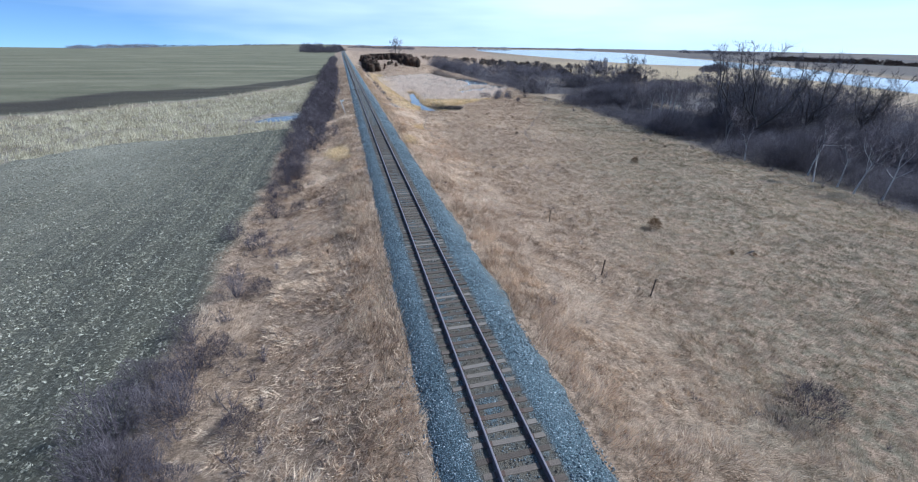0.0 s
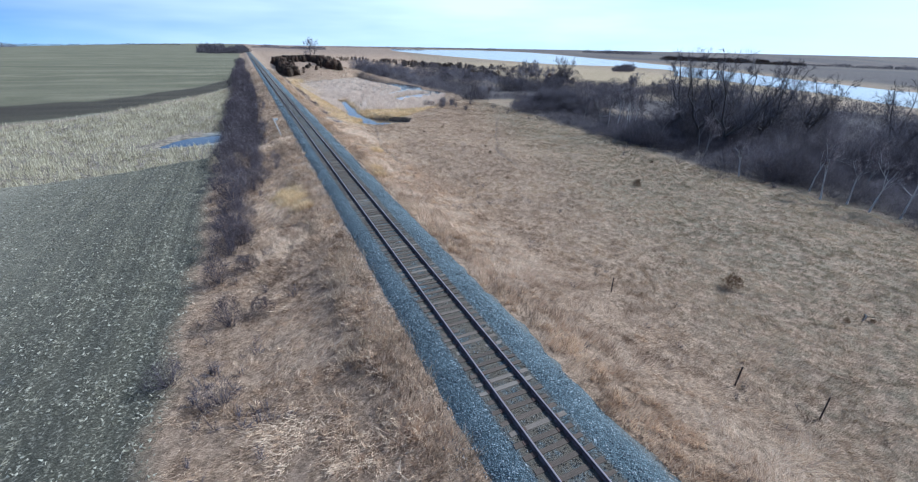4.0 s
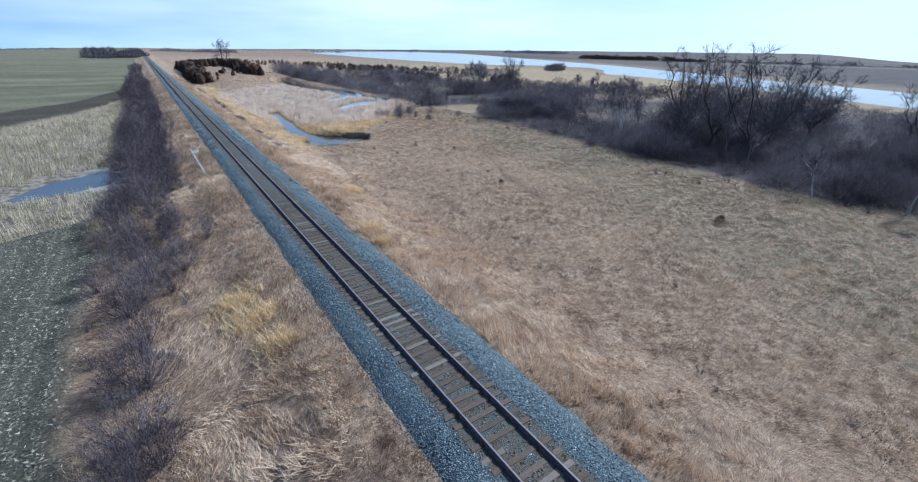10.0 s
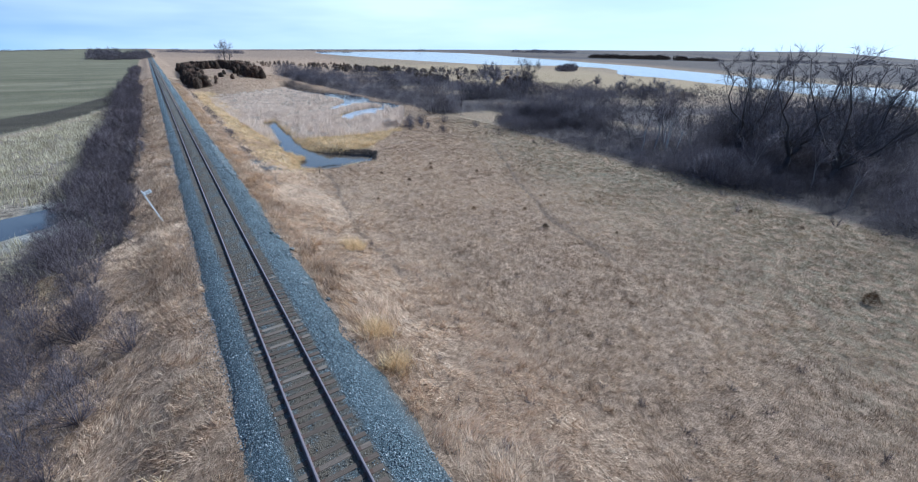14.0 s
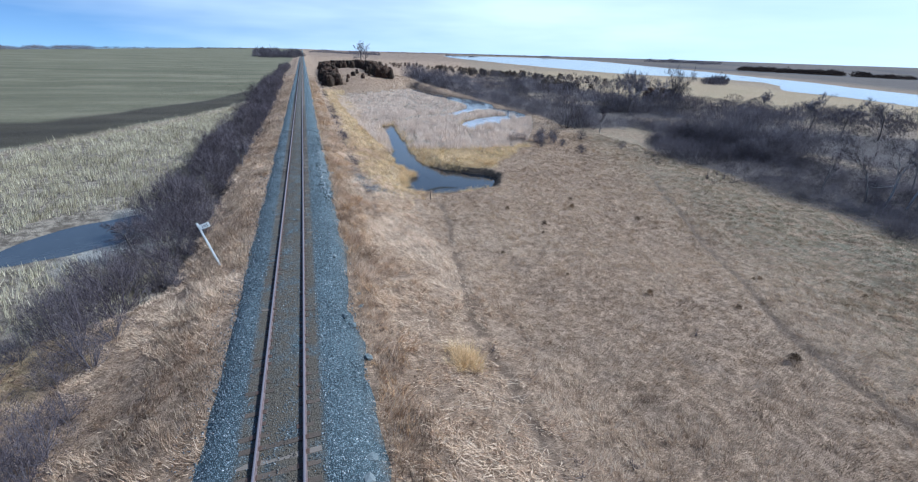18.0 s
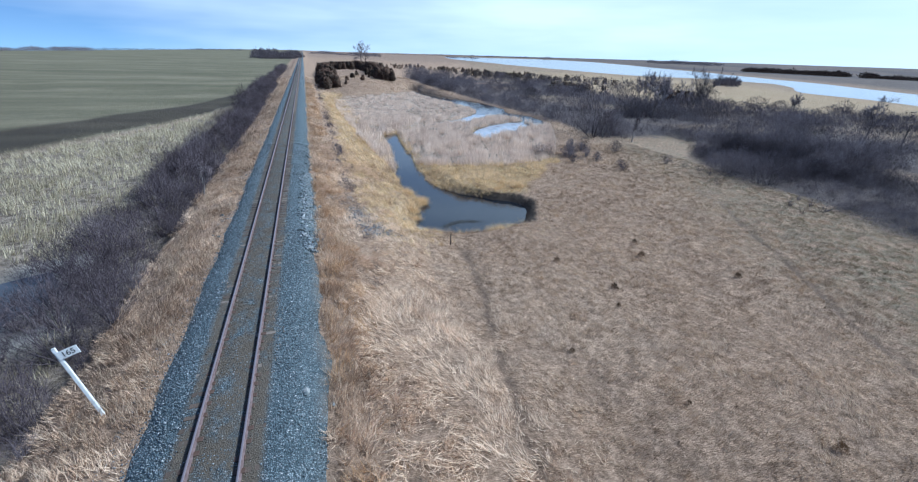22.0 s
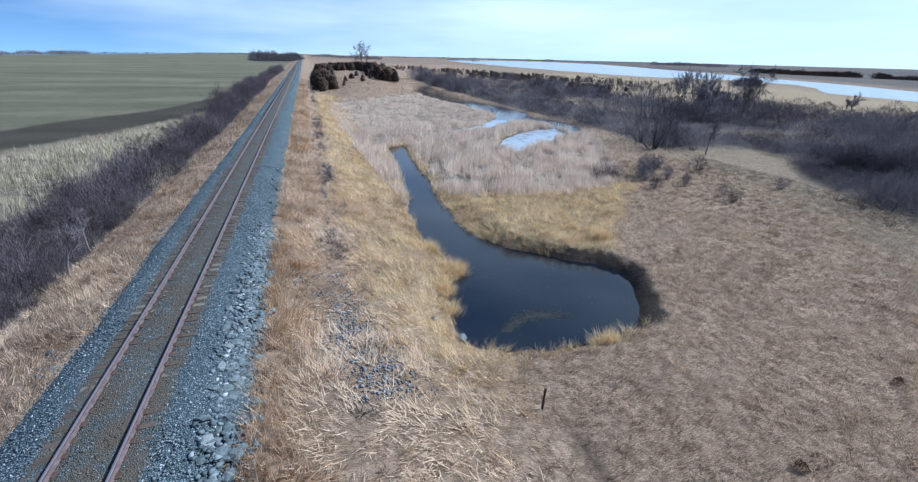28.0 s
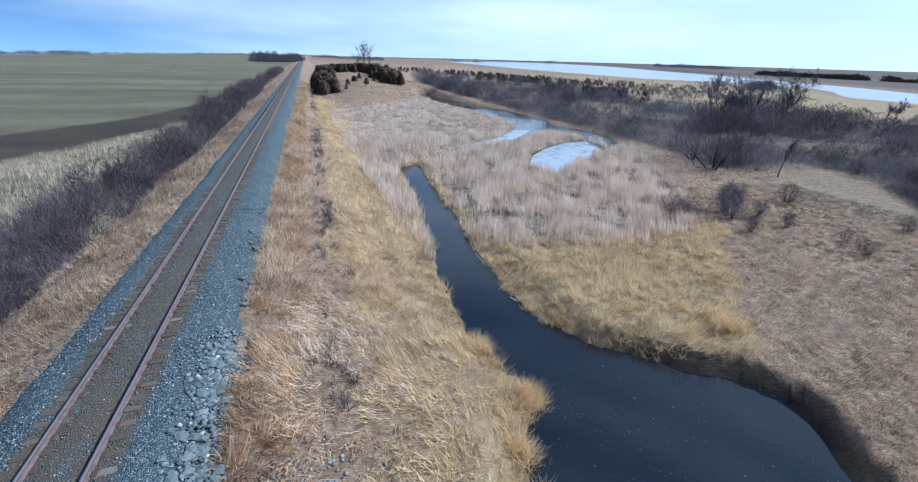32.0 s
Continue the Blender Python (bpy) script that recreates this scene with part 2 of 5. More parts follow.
def brush_material(name, a, b, c):
    """Bare brush whose bushes each have a tone of their own; the thin young bark lets some light through."""
    m = Nodes(name)
    tone = m.math("ADD", m.math("MULTIPLY", m.attr("tint"), 0.80), m.math("MULTIPLY", m.island(), 0.20))
    col = m.ramp(tone, (0.08, a), (0.5, b), (0.92, c))
    mat = m.done(col, 0.9, 0.12)
    thin_bark = m.n("ShaderNodeBsdfTranslucent", Color=col)
    both = m.n("ShaderNodeMixShader", Fac=0.35)
    m.t.links.new(m.p.outputs["BSDF"], both.inputs[1])
    m.t.links.new(thin_bark.outputs["BSDF"], both.inputs[2])
    m.t.links.new(both.outputs["Shader"], m.t.nodes["Material Output"].inputs["Surface"])
    return mat


def blade_material(name, a, b, c, d, thin=0.22, olive=False):
    """Dry leaves: part of the light comes through them."""
    m = Nodes(name)
    tint = m.math("ADD", m.attr("tint"), m.math("MULTIPLY", m.math("SUBTRACT", m.island(), 0.5), 0.75))
    col = m.ramp(tint, (0.05, a), (0.35, b), (0.65, c), (0.95, d))
    if olive:
        p = m.pos()
        xyz = m.n("ShaderNodeSeparateXYZ", Vector=p)
        # olive pasture grass; its near-right darkening also stands in for lens vignette
        east = m.step(m.math("SUBTRACT", xyz.outputs["X"], m.math("MULTIPLY", xyz.outputs["Y"], 0.32)), 1.0, 22.0)
        olive_dim = m.math("MAXIMUM", m.math("MULTIPLY", m.math("MULTIPLY", east, m.step(m.noise(p, 0.35, 5), 0.2, 0.62)), 0.85), m.math("MULTIPLY", m.step(xyz.outputs["X"], 10.0, 15.0), 0.22))
        col = m.mix(olive_dim, col, m.mix(0.68, col, (0.172, 0.180, 0.112)))
    mat = m.done(col, 0.85, 0.15)
    through_leaf = m.n("ShaderNodeBsdfTranslucent", Color=col)
    both = m.n("ShaderNodeMixShader", Fac=thin)
    m.t.links.new(m.p.outputs["BSDF"], both.inputs[1])
    m.t.links.new(through_leaf.outputs["BSDF"], both.inputs[2])
    m.t.links.new(both.outputs["Shader"], m.t.nodes["Material Output"].inputs["Surface"])
    return mat


def bark_material(name, a, b):
    m = Nodes(name)
    o = m.obj()
    g = m.noise(m.scaled(o, 6, 6, 1.2), 2.0, 6, 0.7)
    m.bump(g, 0.7, 0.05)
    return m.done(m.ramp(g, (0.3, a), (0.7, b)), 0.95, 0.15)


def water_material(name, deep, rough, wave):
    m = Nodes(name)
    p = m.pos()
    m.bump(m.noise(m.scaled(p, 1.0, 1.6, 1.0), wave, 3), 0.12, 0.03)
    silt = m.mix(m.noise(p, 0.5, 4), deep, tuple(1.7 * v for v in deep))
    return m.done(silt, rough, 0.5)


def plain(name, col, rough=0.7, grime=(0.12, 0.1, 0.08), amount=0.35, scale=8.0):
    m = Nodes(name)
    o = m.obj()
    dirt = m.math("MULTIPLY", m.step(m.noise(o, scale, 6, 0.7), 0.45, 0.75), amount)
    return m.done(m.mix(dirt, col, grime), rough, 0.3)


M_GROUND, M_BALLAST, M_RAIL = ground_material(), ballast_material(), steel_rail_material()
M_TIE = wood_material("weathered creosoted tie", (0.070, 0.050, 0.037), (0.145, 0.108, 0.082), (0.26, 0.21, 0.165))
M_PLATE = plain("rusty tie plate", (0.085, 0.05, 0.036), 0.8)
M_TWIG = twig_material("purple grey bare twigs", (0.040, 0.031, 0.035), (0.082, 0.065, 0.070), (0.155, 0.129, 0.132))
M_WOODTWIG = twig_material("dark grey bare thicket", (0.054, 0.046, 0.050), (0.118, 0.101, 0.108), (0.22, 0.19, 0.195))
M_BRUSH = brush_material("grey purple bare brush", (0.040, 0.034, 0.038), (0.108, 0.094, 0.102), (0.235, 0.208, 0.218))
M_BARK = bark_material("dark furrowed bark", (0.060, 0.052, 0.048), (0.135, 0.117, 0.107))
M_PALEBARK = bark_material("pale bleached bark", (0.34, 0.32, 0.295), (0.60, 0.57, 0.53))
M_GREYBARK = bark_material("grey weathered bark", (0.15, 0.135, 0.123), (0.30, 0.272, 0.248))
M_CEDAR = twig_material("winter cedar foliage", (0.024, 0.021, 0.016), (0.056, 0.040, 0.028), (0.115, 0.066, 0.044))
M_RUSSET = twig_material("russet juniper foliage", (0.058, 0.037, 0.022), (0.128, 0.081, 0.045), (0.24, 0.155, 0.085))
M_GRASS = blade_material("dry prairie grass", (0.148, 0.090, 0.055), (0.389, 0.262, 0.167), (0.631, 0.457, 0.306), (0.810, 0.63, 0.446), 0.26, olive=True)
M_GOLD = blade_material("golden sedge", (0.357, 0.24, 0.114), (0.630, 0.455, 0.228), (0.809, 0.605, 0.337), (0.900, 0.715, 0.446), 0.3)
M_REED = blade_material("dead cattail reed", (0.29, 0.212, 0.155), (0.56, 0.432, 0.325), (0.75, 0.60, 0.47), (0.86, 0.73, 0.59), 0.3)
M_MARSH = blade_material("dead marsh grass", (0.21, 0.175, 0.105), (0.385, 0.328, 0.208), (0.54, 0.468, 0.312), (0.68, 0.60, 0.42), 0.3)
M_STRAW = blade_material("corn residue", (0.13, 0.118, 0.080), (0.26, 0.235, 0.165), (0.36, 0.325, 0.238), (0.47, 0.43, 0.325))
M_POND, M_LAKE = water_material("dark pond water", (0.006, 0.008, 0.012), 0.04, 2.5), water_material("open lake water", (0.03, 0.04, 0.05), 0.12, 0.3)
M_POOL = water_material("shallow silty pool water", (0.05, 0.055, 0.058), 0.08, 2.0)
# pale colour in place of the bright sky mirrored at a low angle
M_SKY_SHEEN = plain("pale painted sky reflection", (0.36, 0.39, 0.43), 0.22, (0.07, 0.08, 0.10), 0.95, 0.45)
M_WHITE, M_BLACK = plain("weathered white paint", (0.66, 0.66, 0.63), 0.7, amount=0.4), plain("black paint", (0.02, 0.02, 0.02), 0.6, amount=0.1)
M_POST = plain("rusty steel fence post", (0.06, 0.045, 0.04), 0.8)


# ---- shapes ----
rng = np.random.default_rng(7)
TABLE = rng.random((256, 256))


def vnoise(x, y, size, seed=0):
    """Smooth noise, 0 to 1, with features of that size in metres."""
    u, v = np.asarray(x, float) / size + 37.2 * seed, np.asarray(y, float) / size + 11.7 * seed
    i, j = np.floor(u).astype(int), np.floor(v).astype(int)
    a, b = u - i, v - j
    a, b = a * a * (3 - 2 * a), b * b * (3 - 2 * b)
    t = lambda p, q: TABLE[p % 256, q % 256]
    return (t(i, j) * (1 - a) + t(i + 1, j) * a) * (1 - b) + (t(i, j + 1) * (1 - a) + t(i + 1, j + 1) * a) * b


def sstep(a, b, x):
    t = np.clip((np.asarray(x, float) - a) / (b - a), 0, 1)
    return t * t * (3 - 2 * t)


def inside(poly, x, y):
    """Signed distance to a closed outline: negative inside."""
    x, y = np.asarray(x, float), np.asarray(y, float)
    best, odd = np.full(x.shape, 1e9), np.zeros(x.shape, bool)
    for (ax, ay), (bx, by) in zip(poly, poly[1:] + poly[:1]):
        ex, ey = bx - ax, by - ay
        t = np.clip(((x - ax) * ex + (y - ay) * ey) / (ex * ex + ey * ey), 0, 1)
        best = np.minimum(best, (x - ax - t * ex) ** 2 + (y - ay - t * ey) ** 2)
        cross = (ay > y) != (by > y)
        odd ^= cross & (x < ex * (y - ay) / (ey if abs(ey) > 1e-9 else 1e-9) + ax)
    return np.where(odd, -1, 1) * np.sqrt(best)


def along(line, x, y):
    """Distance to an open line whose points carry a half width: negative within it."""
    best = np.full(np.shape(x), 1e9)
    for (ax, ay, aw), (bx, by, bw) in zip(line, line[1:]):
        ex, ey = bx - ax, by - ay
        t = np.clip(((x - ax) * ex + (y - ay) * ey) / (ex * ex + ey * ey), 0, 1)
        best = np.minimum(best, np.hypot(x - ax - t * ex, y - ay - t * ey) - (aw + t * (bw - aw)))
    return best


# outlines in the plan, metres
POND = [(12.3, 106.2), (12.6, 104.9), (14.3, 104.1), (17.4, 103.4), (19.9, 103.4), (22.2, 104.2), (23.6, 105.8), (24.6, 107.6), (24.9, 109.3), (24.2, 110.9), (22.6, 112.2),
        (21.3, 113.4), (19.3, 115.0), (17.7, 117.9), (17.1, 121.5), (17.5, 125.5), (17.8, 130.0), (18.4, 138.5), (19.3, 148.0), (20.0, 155.0), (17.0, 154.5), (16.3, 146.0),
        (15.9, 140.0), (15.1, 130.0), (14.1, 125.0), (13.7, 120.0), (13.9, 116.3), (14.9, 112.8), (13.3, 110.6), (12.7, 108.4)]
STREAM = [(18.5, 154, 0.6), (22, 158.5, 0.5), (25.4, 161.5, 0.7), (32, 166, 1.2), (38.7, 170, 1.7), (46, 177, 2.4), (52.5, 184, 4.0), (55.0, 193, 4.6), (54.0, 207, 4.8), (50.0, 224, 4.6), (46.5, 248, 3.6), (49, 268, 1.5)]
CREEK_ARM = [(52.5, 184, 3.5), (56.5, 176, 3.6), (57.0, 168, 2.5), (55, 160, 0.8)]
SLOUGH = [(34.0, 151), (35.3, 146), (40, 149.5), (45.9, 154), (52, 159), (54.5, 168), (50.5, 166.5), (43.4, 163), (38, 158)]
LEFT_POOL = [(-22.5, 94.4), (-20, 94.2), (-17, 94.8), (-13.6, 96.5), (-13.2, 101), (-14.5, 104), (-18.5, 102.6), (-21.5, 98.5), (-23, 95.5)]
LAKE = [(140, -130), (200, 20), (270, 125), (305, 185), (325, 250), (345, 300), (395, 340), (440, 395), (455, 470), (415, 500), (383, 535), (385, 610), (390, 700), (405, 900), (430, 1100), (520, 1700), (700, 2400), (1300, 2450), (1150, 1700), (880, 1150), (720, 830), (610, 590), (540, 440), (500, 370), (416, 238), (350, 120), (300, 40), (200, -130)]
REEDS = [(14.2, 127), (12.8, 140), (11.8, 160), (11.2, 190), (12, 216), (30, 226), (43, 236), (46.5, 215), (49, 195), (54, 174), (57, 160), (50, 146), (42, 132), (38.7, 126.5), (30, 124.5), (21, 126.5), (18, 128)]
SEDGE = [(17.4, 118.5), (18, 129), (30, 125), (39.5, 126.5), (33, 118.5), (26, 112.5), (22, 113), (19, 115.8)]
W_LEVEL, LAKE_LEVEL, POOL_LEVEL = -3.6, -8.0, -3.3
MARSH_X = [-400, -120, -74, -48, -39, -23.4, -14, -8]
MARSH_LOW, MARSH_UP = [-260, -5, 36, 62, 72.7, 76.8, 80.7, 84], [-140, 56, 103, 127, 137, 167, 200, 212]
WOODS_Y, WOODS_X = [-80, 0, 22, 31, 42, 54, 73, 95, 113, 122, 128, 133, 150], [45, 49.5, 51.5, 53.0, 53.2, 52.5, 54.5, 57.5, 58.5, 61, 67, 75, 77]


def marsh_mask(x, y):
    wob = 1.6 * (vnoise(x, y, 9, 3) - 0.5)
    low, up = np.interp(x, MARSH_X, MARSH_LOW) + wob, np.interp(x, MARSH_X, MARSH_UP) + 2 * wob
    return sstep(-1.2, 1.2, y - low) * sstep(-1.2, 1.2, up - y) * sstep(-6.5, -8.5, x)


def water_gap(x, y):
    """Distance to the pond, the stream and the slough: negative in the water."""
    wob = 0.7 * (vnoise(x, y, 2.2, 5) - 0.5)
    return np.minimum(np.minimum(np.minimum(inside(POND, x, y), along(STREAM, x, y)), along(CREEK_ARM, x, y)), inside(SLOUGH, x, y)) + wob * 0.6


def woods_mask(x, y):
    edge = np.interp(y, WOODS_Y, WOODS_X) + 2.5 * (vnoise(x, y, 6, 8) - 0.5)
    south = sstep(-1.5, 2.5, x - edge) * sstep(152, 140, y)
    bank = np.interp(y, [140, 160, 180, 200, 230, 260, 300, 380], [58, 59.5, 60, 60.0, 58.5, 54, 52, 75])
    north = sstep(-1, 3, x - bank - 3 * (vnoise(x, y, 8, 9) - 0.5)) * sstep(140, 145, y) * sstep(420, 330, y)
    east = sstep(16, 0, x - np.interp(y, [-80, 60, 150, 230, 330, 420], [190, 195, 178, 128, 165, 160]) + 20 * vnoise(x, y, 25, 4))
    strip = (x - np.interp(y, [98, 106, 117, 125, 135, 143], [91, 89, 88, 83, 77, 74]) + 3 * (vnoise(x, y, 7, 43) - 0.5)) / 3.0
    gaps = (1 - 0.92 * np.exp(-strip ** 2) * sstep(94, 102, y) * sstep(146, 142, y)) * (1 - 0.65 * sstep(82, 95, x) * sstep(0.62, 0.42, vnoise(x, y * 1.6, 26, 41)) * sstep(60, 90, y))
    return np.maximum(south, north) * east * gaps


def height(x, y):
    x, y = np.asarray(x, float), np.asarray(y, float)
    right = np.interp(x, [0, 3.2, 5.0, 8.0, 11.0, 14.0, 24, 40, 62, 120, 220, 500, 1200], [-0.75, -0.85, -1.15, -1.75, -2.35, -2.7, -2.75, -2.95, -3.2, -4.6, -7.0, -7.2, -6.0])
    left = np.interp(-x, [0, 2.5, 4.5, 7, 10, 13, 30, 200, 900, 2500], [-0.6, -0.50, -0.70, -1.6, -2.2, -2.3, -2.4, -2.5, -1.0, -3.0])
    z = np.where(x > 0, right, left)
    away = sstep(3.0, 7.0, np.abs(x))
    z = z + away * (0.55 * (vnoise(x, y, 13, 1) - 0.5) + 0.22 * (vnoise(x, y, 3.1, 2) - 0.5) + 0.10 * (vnoise(x, y, 1.1, 6) - 0.5))
    # the low ground: marsh on both sides, with the embankment falling to it
    m = marsh_mask(x, y)
    z = z * (1 - m) + m * (-3.1 + 0.12 * (vnoise(x, y, 2, 7) - 0.5) + 0.0 * x)
    reeds = sstep(1.5, -1.5, inside(REEDS, x, y))
    z = z * (1 - reeds) + reeds * (-3.42 + 0.1 * vnoise(x, y, 2, 7))
    # the knoll with the cedars and the rise beyond it
    knoll = 3.6 * np.exp(-((x - 38) / 26) ** 2 - ((y - 330) / 75) ** 2) * sstep(8, 16, x) + 2.0 * np.exp(-((x - 24) / 11) ** 2 - ((y - 262) / 30) ** 2) * sstep(8, 14, x)
    z = z + knoll + 2.5 * np.exp(-((x - 70) / 60) ** 2 - ((y - 480) / 110) ** 2) * sstep(9, 25, x)
    w = water_gap(x, y)
    bank = 0.55 + 0.75 * vnoise(x, y, 1.4, 97) + 1.5 * sstep(21.5, 17.5, x) + 2.0 * sstep(116, 122, y)
    z = np.where(w < bank, np.minimum(z, W_LEVEL + 0.02 + (z - W_LEVEL) * sstep(0, 1, w / bank)), z)
    z = np.where(w < 0, W_LEVEL - np.minimum(0.9, -1.2 * w), z)
    pool = inside(LEFT_POOL, x, y) + 1.2 * (vnoise(x, y, 3, 5) - 0.5)
    z = np.where(pool < 1.5, np.minimum(z, POOL_LEVEL + 0.12 * pool), z)
    lake = inside(LAKE, x, y) + 14 * (vnoise(x, y, 45, 5) - 0.5)
    z = np.where(lake < 60, np.minimum(z, LAKE_LEVEL + 0.03 * np.maximum(lake, -60) + 0.0005 * np.maximum(lake, 0) ** 2), z)
    # the land falls away gently far to both sides
    z = z - 3.0e-5 * np.clip(-x - 100, 0, 1400) ** 2 - 2.2e-5 * np.clip(x - 520, 0, 1500) ** 2 * sstep(1500, 700, y)
    return z - 0.12 * trail_mask(x, y)


def trail_mask(x, y):
    """Worn cattle paths that wind over the pasture."""
    one = np.interp(y, [60, 70, 76, 84, 93, 104], [25.2, 27.3, 30.8, 35.0, 40.5, 47]) + 0.5 * (vnoise(y, x * 0, 4, 46) - 0.5)
    two = np.interp(y, [62, 70, 80, 86, 98], [9.4, 9.6, 10.4, 12.0, 14.4]) + 0.4 * (vnoise(y, x * 0, 3, 47) - 0.5)
    return np.maximum(np.exp(-((x - one) / 0.36) ** 2) * sstep(56, 64, y) * sstep(112, 100, y), np.exp(-((x - two) / 0.33) ** 2) * sstep(60, 70, y) * sstep(102, 97, y))


def mesh_of(name, verts, faces, material, smooth=False, attrs=None):
    """One mesh from arrays of places and of triangles or quads."""
    me = bpy.data.meshes.new(name)
    verts, faces = np.ascontiguousarray(verts, np.float32), np.ascontiguousarray(faces, np.int32)
    n, k = faces.shape
    me.vertices.add(len(verts))
    me.vertices.foreach_set("co", verts.ravel())
    me.loops.add(n * k)
    me.loops.foreach_set("vertex_index", faces.ravel())
    me.polygons.add(n)
    me.polygons.foreach_set("loop_start", np.arange(0, n * k, k, dtype=np.int32))
    if smooth:
        me.polygons.foreach_set("use_smooth", np.ones(n, bool))
    for key, values in (attrs or {}).items():
        me.attributes.new(key, "FLOAT", "POINT").data.foreach_set("value", np.ascontiguousarray(values, np.float32))
    me.materials.append(material)
    me.update(calc_edges=True)
    return me


def part(name, bm, material, parent, label=""):
    """Links a bmesh or a mesh as one object under a thing or a part."""
    if isinstance(bm, bmesh.types.BMesh):
        me = bpy.data.meshes.new(name)
        bm.to_mesh(me)
        bm.free()
        me.materials.append(material)
    else:
        me = bm
    ob = new(name, me)
    ob.parent = parent
    return tagged(ob, label)


def box(sx, sy, sz, at=(0, 0, 0), bevel=0.0, jitter=0.0, seed=0):
    bm = bmesh.new()
    bmesh.ops.create_cube(bm, size=1.0, matrix=Matrix.Translation(at) @ Matrix.Diagonal((sx, sy, sz, 1)))
    if bevel:
        bmesh.ops.bevel(bm, geom=list(bm.edges), offset=bevel, segments=1, affect="EDGES")
    r = random.Random(seed)
    for v in bm.verts:
        v.co += Vector((r.uniform(-1, 1), r.uniform(-1, 1), r.uniform(-1, 1))) * jitter
    return bm


def cones(p0, p1, r):
    """Thin three-sided tapering twigs from p0 to p1."""
    p0, p1, r = np.asarray(p0, float), np.asarray(p1, float), np.asarray(r, float)[:, None]
    d = p1 - p0
    d = d / np.maximum(np.linalg.norm(d, axis=1, keepdims=True), 1e-6)
    ref = np.where(np.abs(d[:, 2:]) > 0.9, [[1.0, 0, 0]], [[0, 0, 1.0]])
    u = np.cross(d, ref)
    u = u / np.linalg.norm(u, axis=1, keepdims=True)
    v = np.cross(d, u)
    ring = [p0 + r * (np.cos(a) * u + np.sin(a) * v) for a in (0, 2.094, 4.189)]
    verts = np.stack([*ring, p1], 1).reshape(-1, 3)
    base = 4 * np.arange(len(p0))[:, None]
    faces = np.concatenate([base + np.array([[0, 1, 3]]), base + np.array([[1, 2, 3]]), base + np.array([[2, 0, 3]])])
    return verts, faces


def slivers(p0, p1, width, r):
    """The finest twigs: one slender triangle each, turned at random."""
    d = p1 - p0
    side = np.cross(d, r.normal(0, 1, d.shape))
    side *= (0.5 * width / np.maximum(np.linalg.norm(side, axis=1), 1e-6))[:, None]
    return np.stack([p0 - side, p0 + side, p1], 1).reshape(-1, 3), np.arange(3 * len(p0)).reshape(-1, 3)


def joined(pieces):
    verts, faces, n = [], [], 0
    for v, f in pieces:
        verts.append(v)
        faces.append(f + n)
        n += len(v)
    return np.concatenate(verts), np.concatenate(faces)


def shrub_twigs(r, count, h, w, thick=0.012, stems=14, fine=0.6):
    """Stems that fan out of the root, branches that leave them, and fine twigs on the branches."""
    az, lean = r.uniform(0, 2 * np.pi, stems), r.uniform(0.05, 1.0, stems) ** 0.8
    tip = np.stack([np.cos(az) * lean * w, np.sin(az) * lean * w, h * (1 - 0.45 * lean ** 2) * r.uniform(0.7, 1.0, stems)], 1)
    root = np.stack([np.cos(az), np.sin(az), 0 * az], 1) * w * 0.2 * r.random((stems, 1))
    unit = lambda a: a / np.linalg.norm(a, axis=1, keepdims=True)
    out = [cones(root, tip, np.full(stems, thick * 2.0))]
    main = int(count * (1 - fine))
    s, t = r.integers(0, stems, main), r.uniform(0.1, 0.97, main)[:, None]
    start = root[s] + (tip[s] - root[s]) * t
    end = start + unit(unit(tip[s] - root[s]) + r.normal(0, 0.6, (main, 3)) + [0, 0, 0.12]) * (r.uniform(0.14, 0.34, main) * h)[:, None] * (1.25 - 0.6 * t)
    end[:, 2] = np.maximum(end[:, 2], 0.03)
    out.append(cones(start, end, r.uniform(0.7, 1.2, main) * thick))
    k = count - main
    b, u = r.integers(0, main, k), r.uniform(0.2, 1.0, k)[:, None]
    first = start[b] + (end[b] - start[b]) * u
    last = first + unit(unit(end[b] - start[b]) + r.normal(0, 1.0, (k, 3)) + [0, 0, 0.12]) * (r.uniform(0.06, 0.17, k) * h)[:, None]
    last[:, 2] = np.maximum(last[:, 2], 0.02)
    out.append(slivers(first, last, r.uniform(0.9, 1.6, k) * thick, r))
    return joined(out)


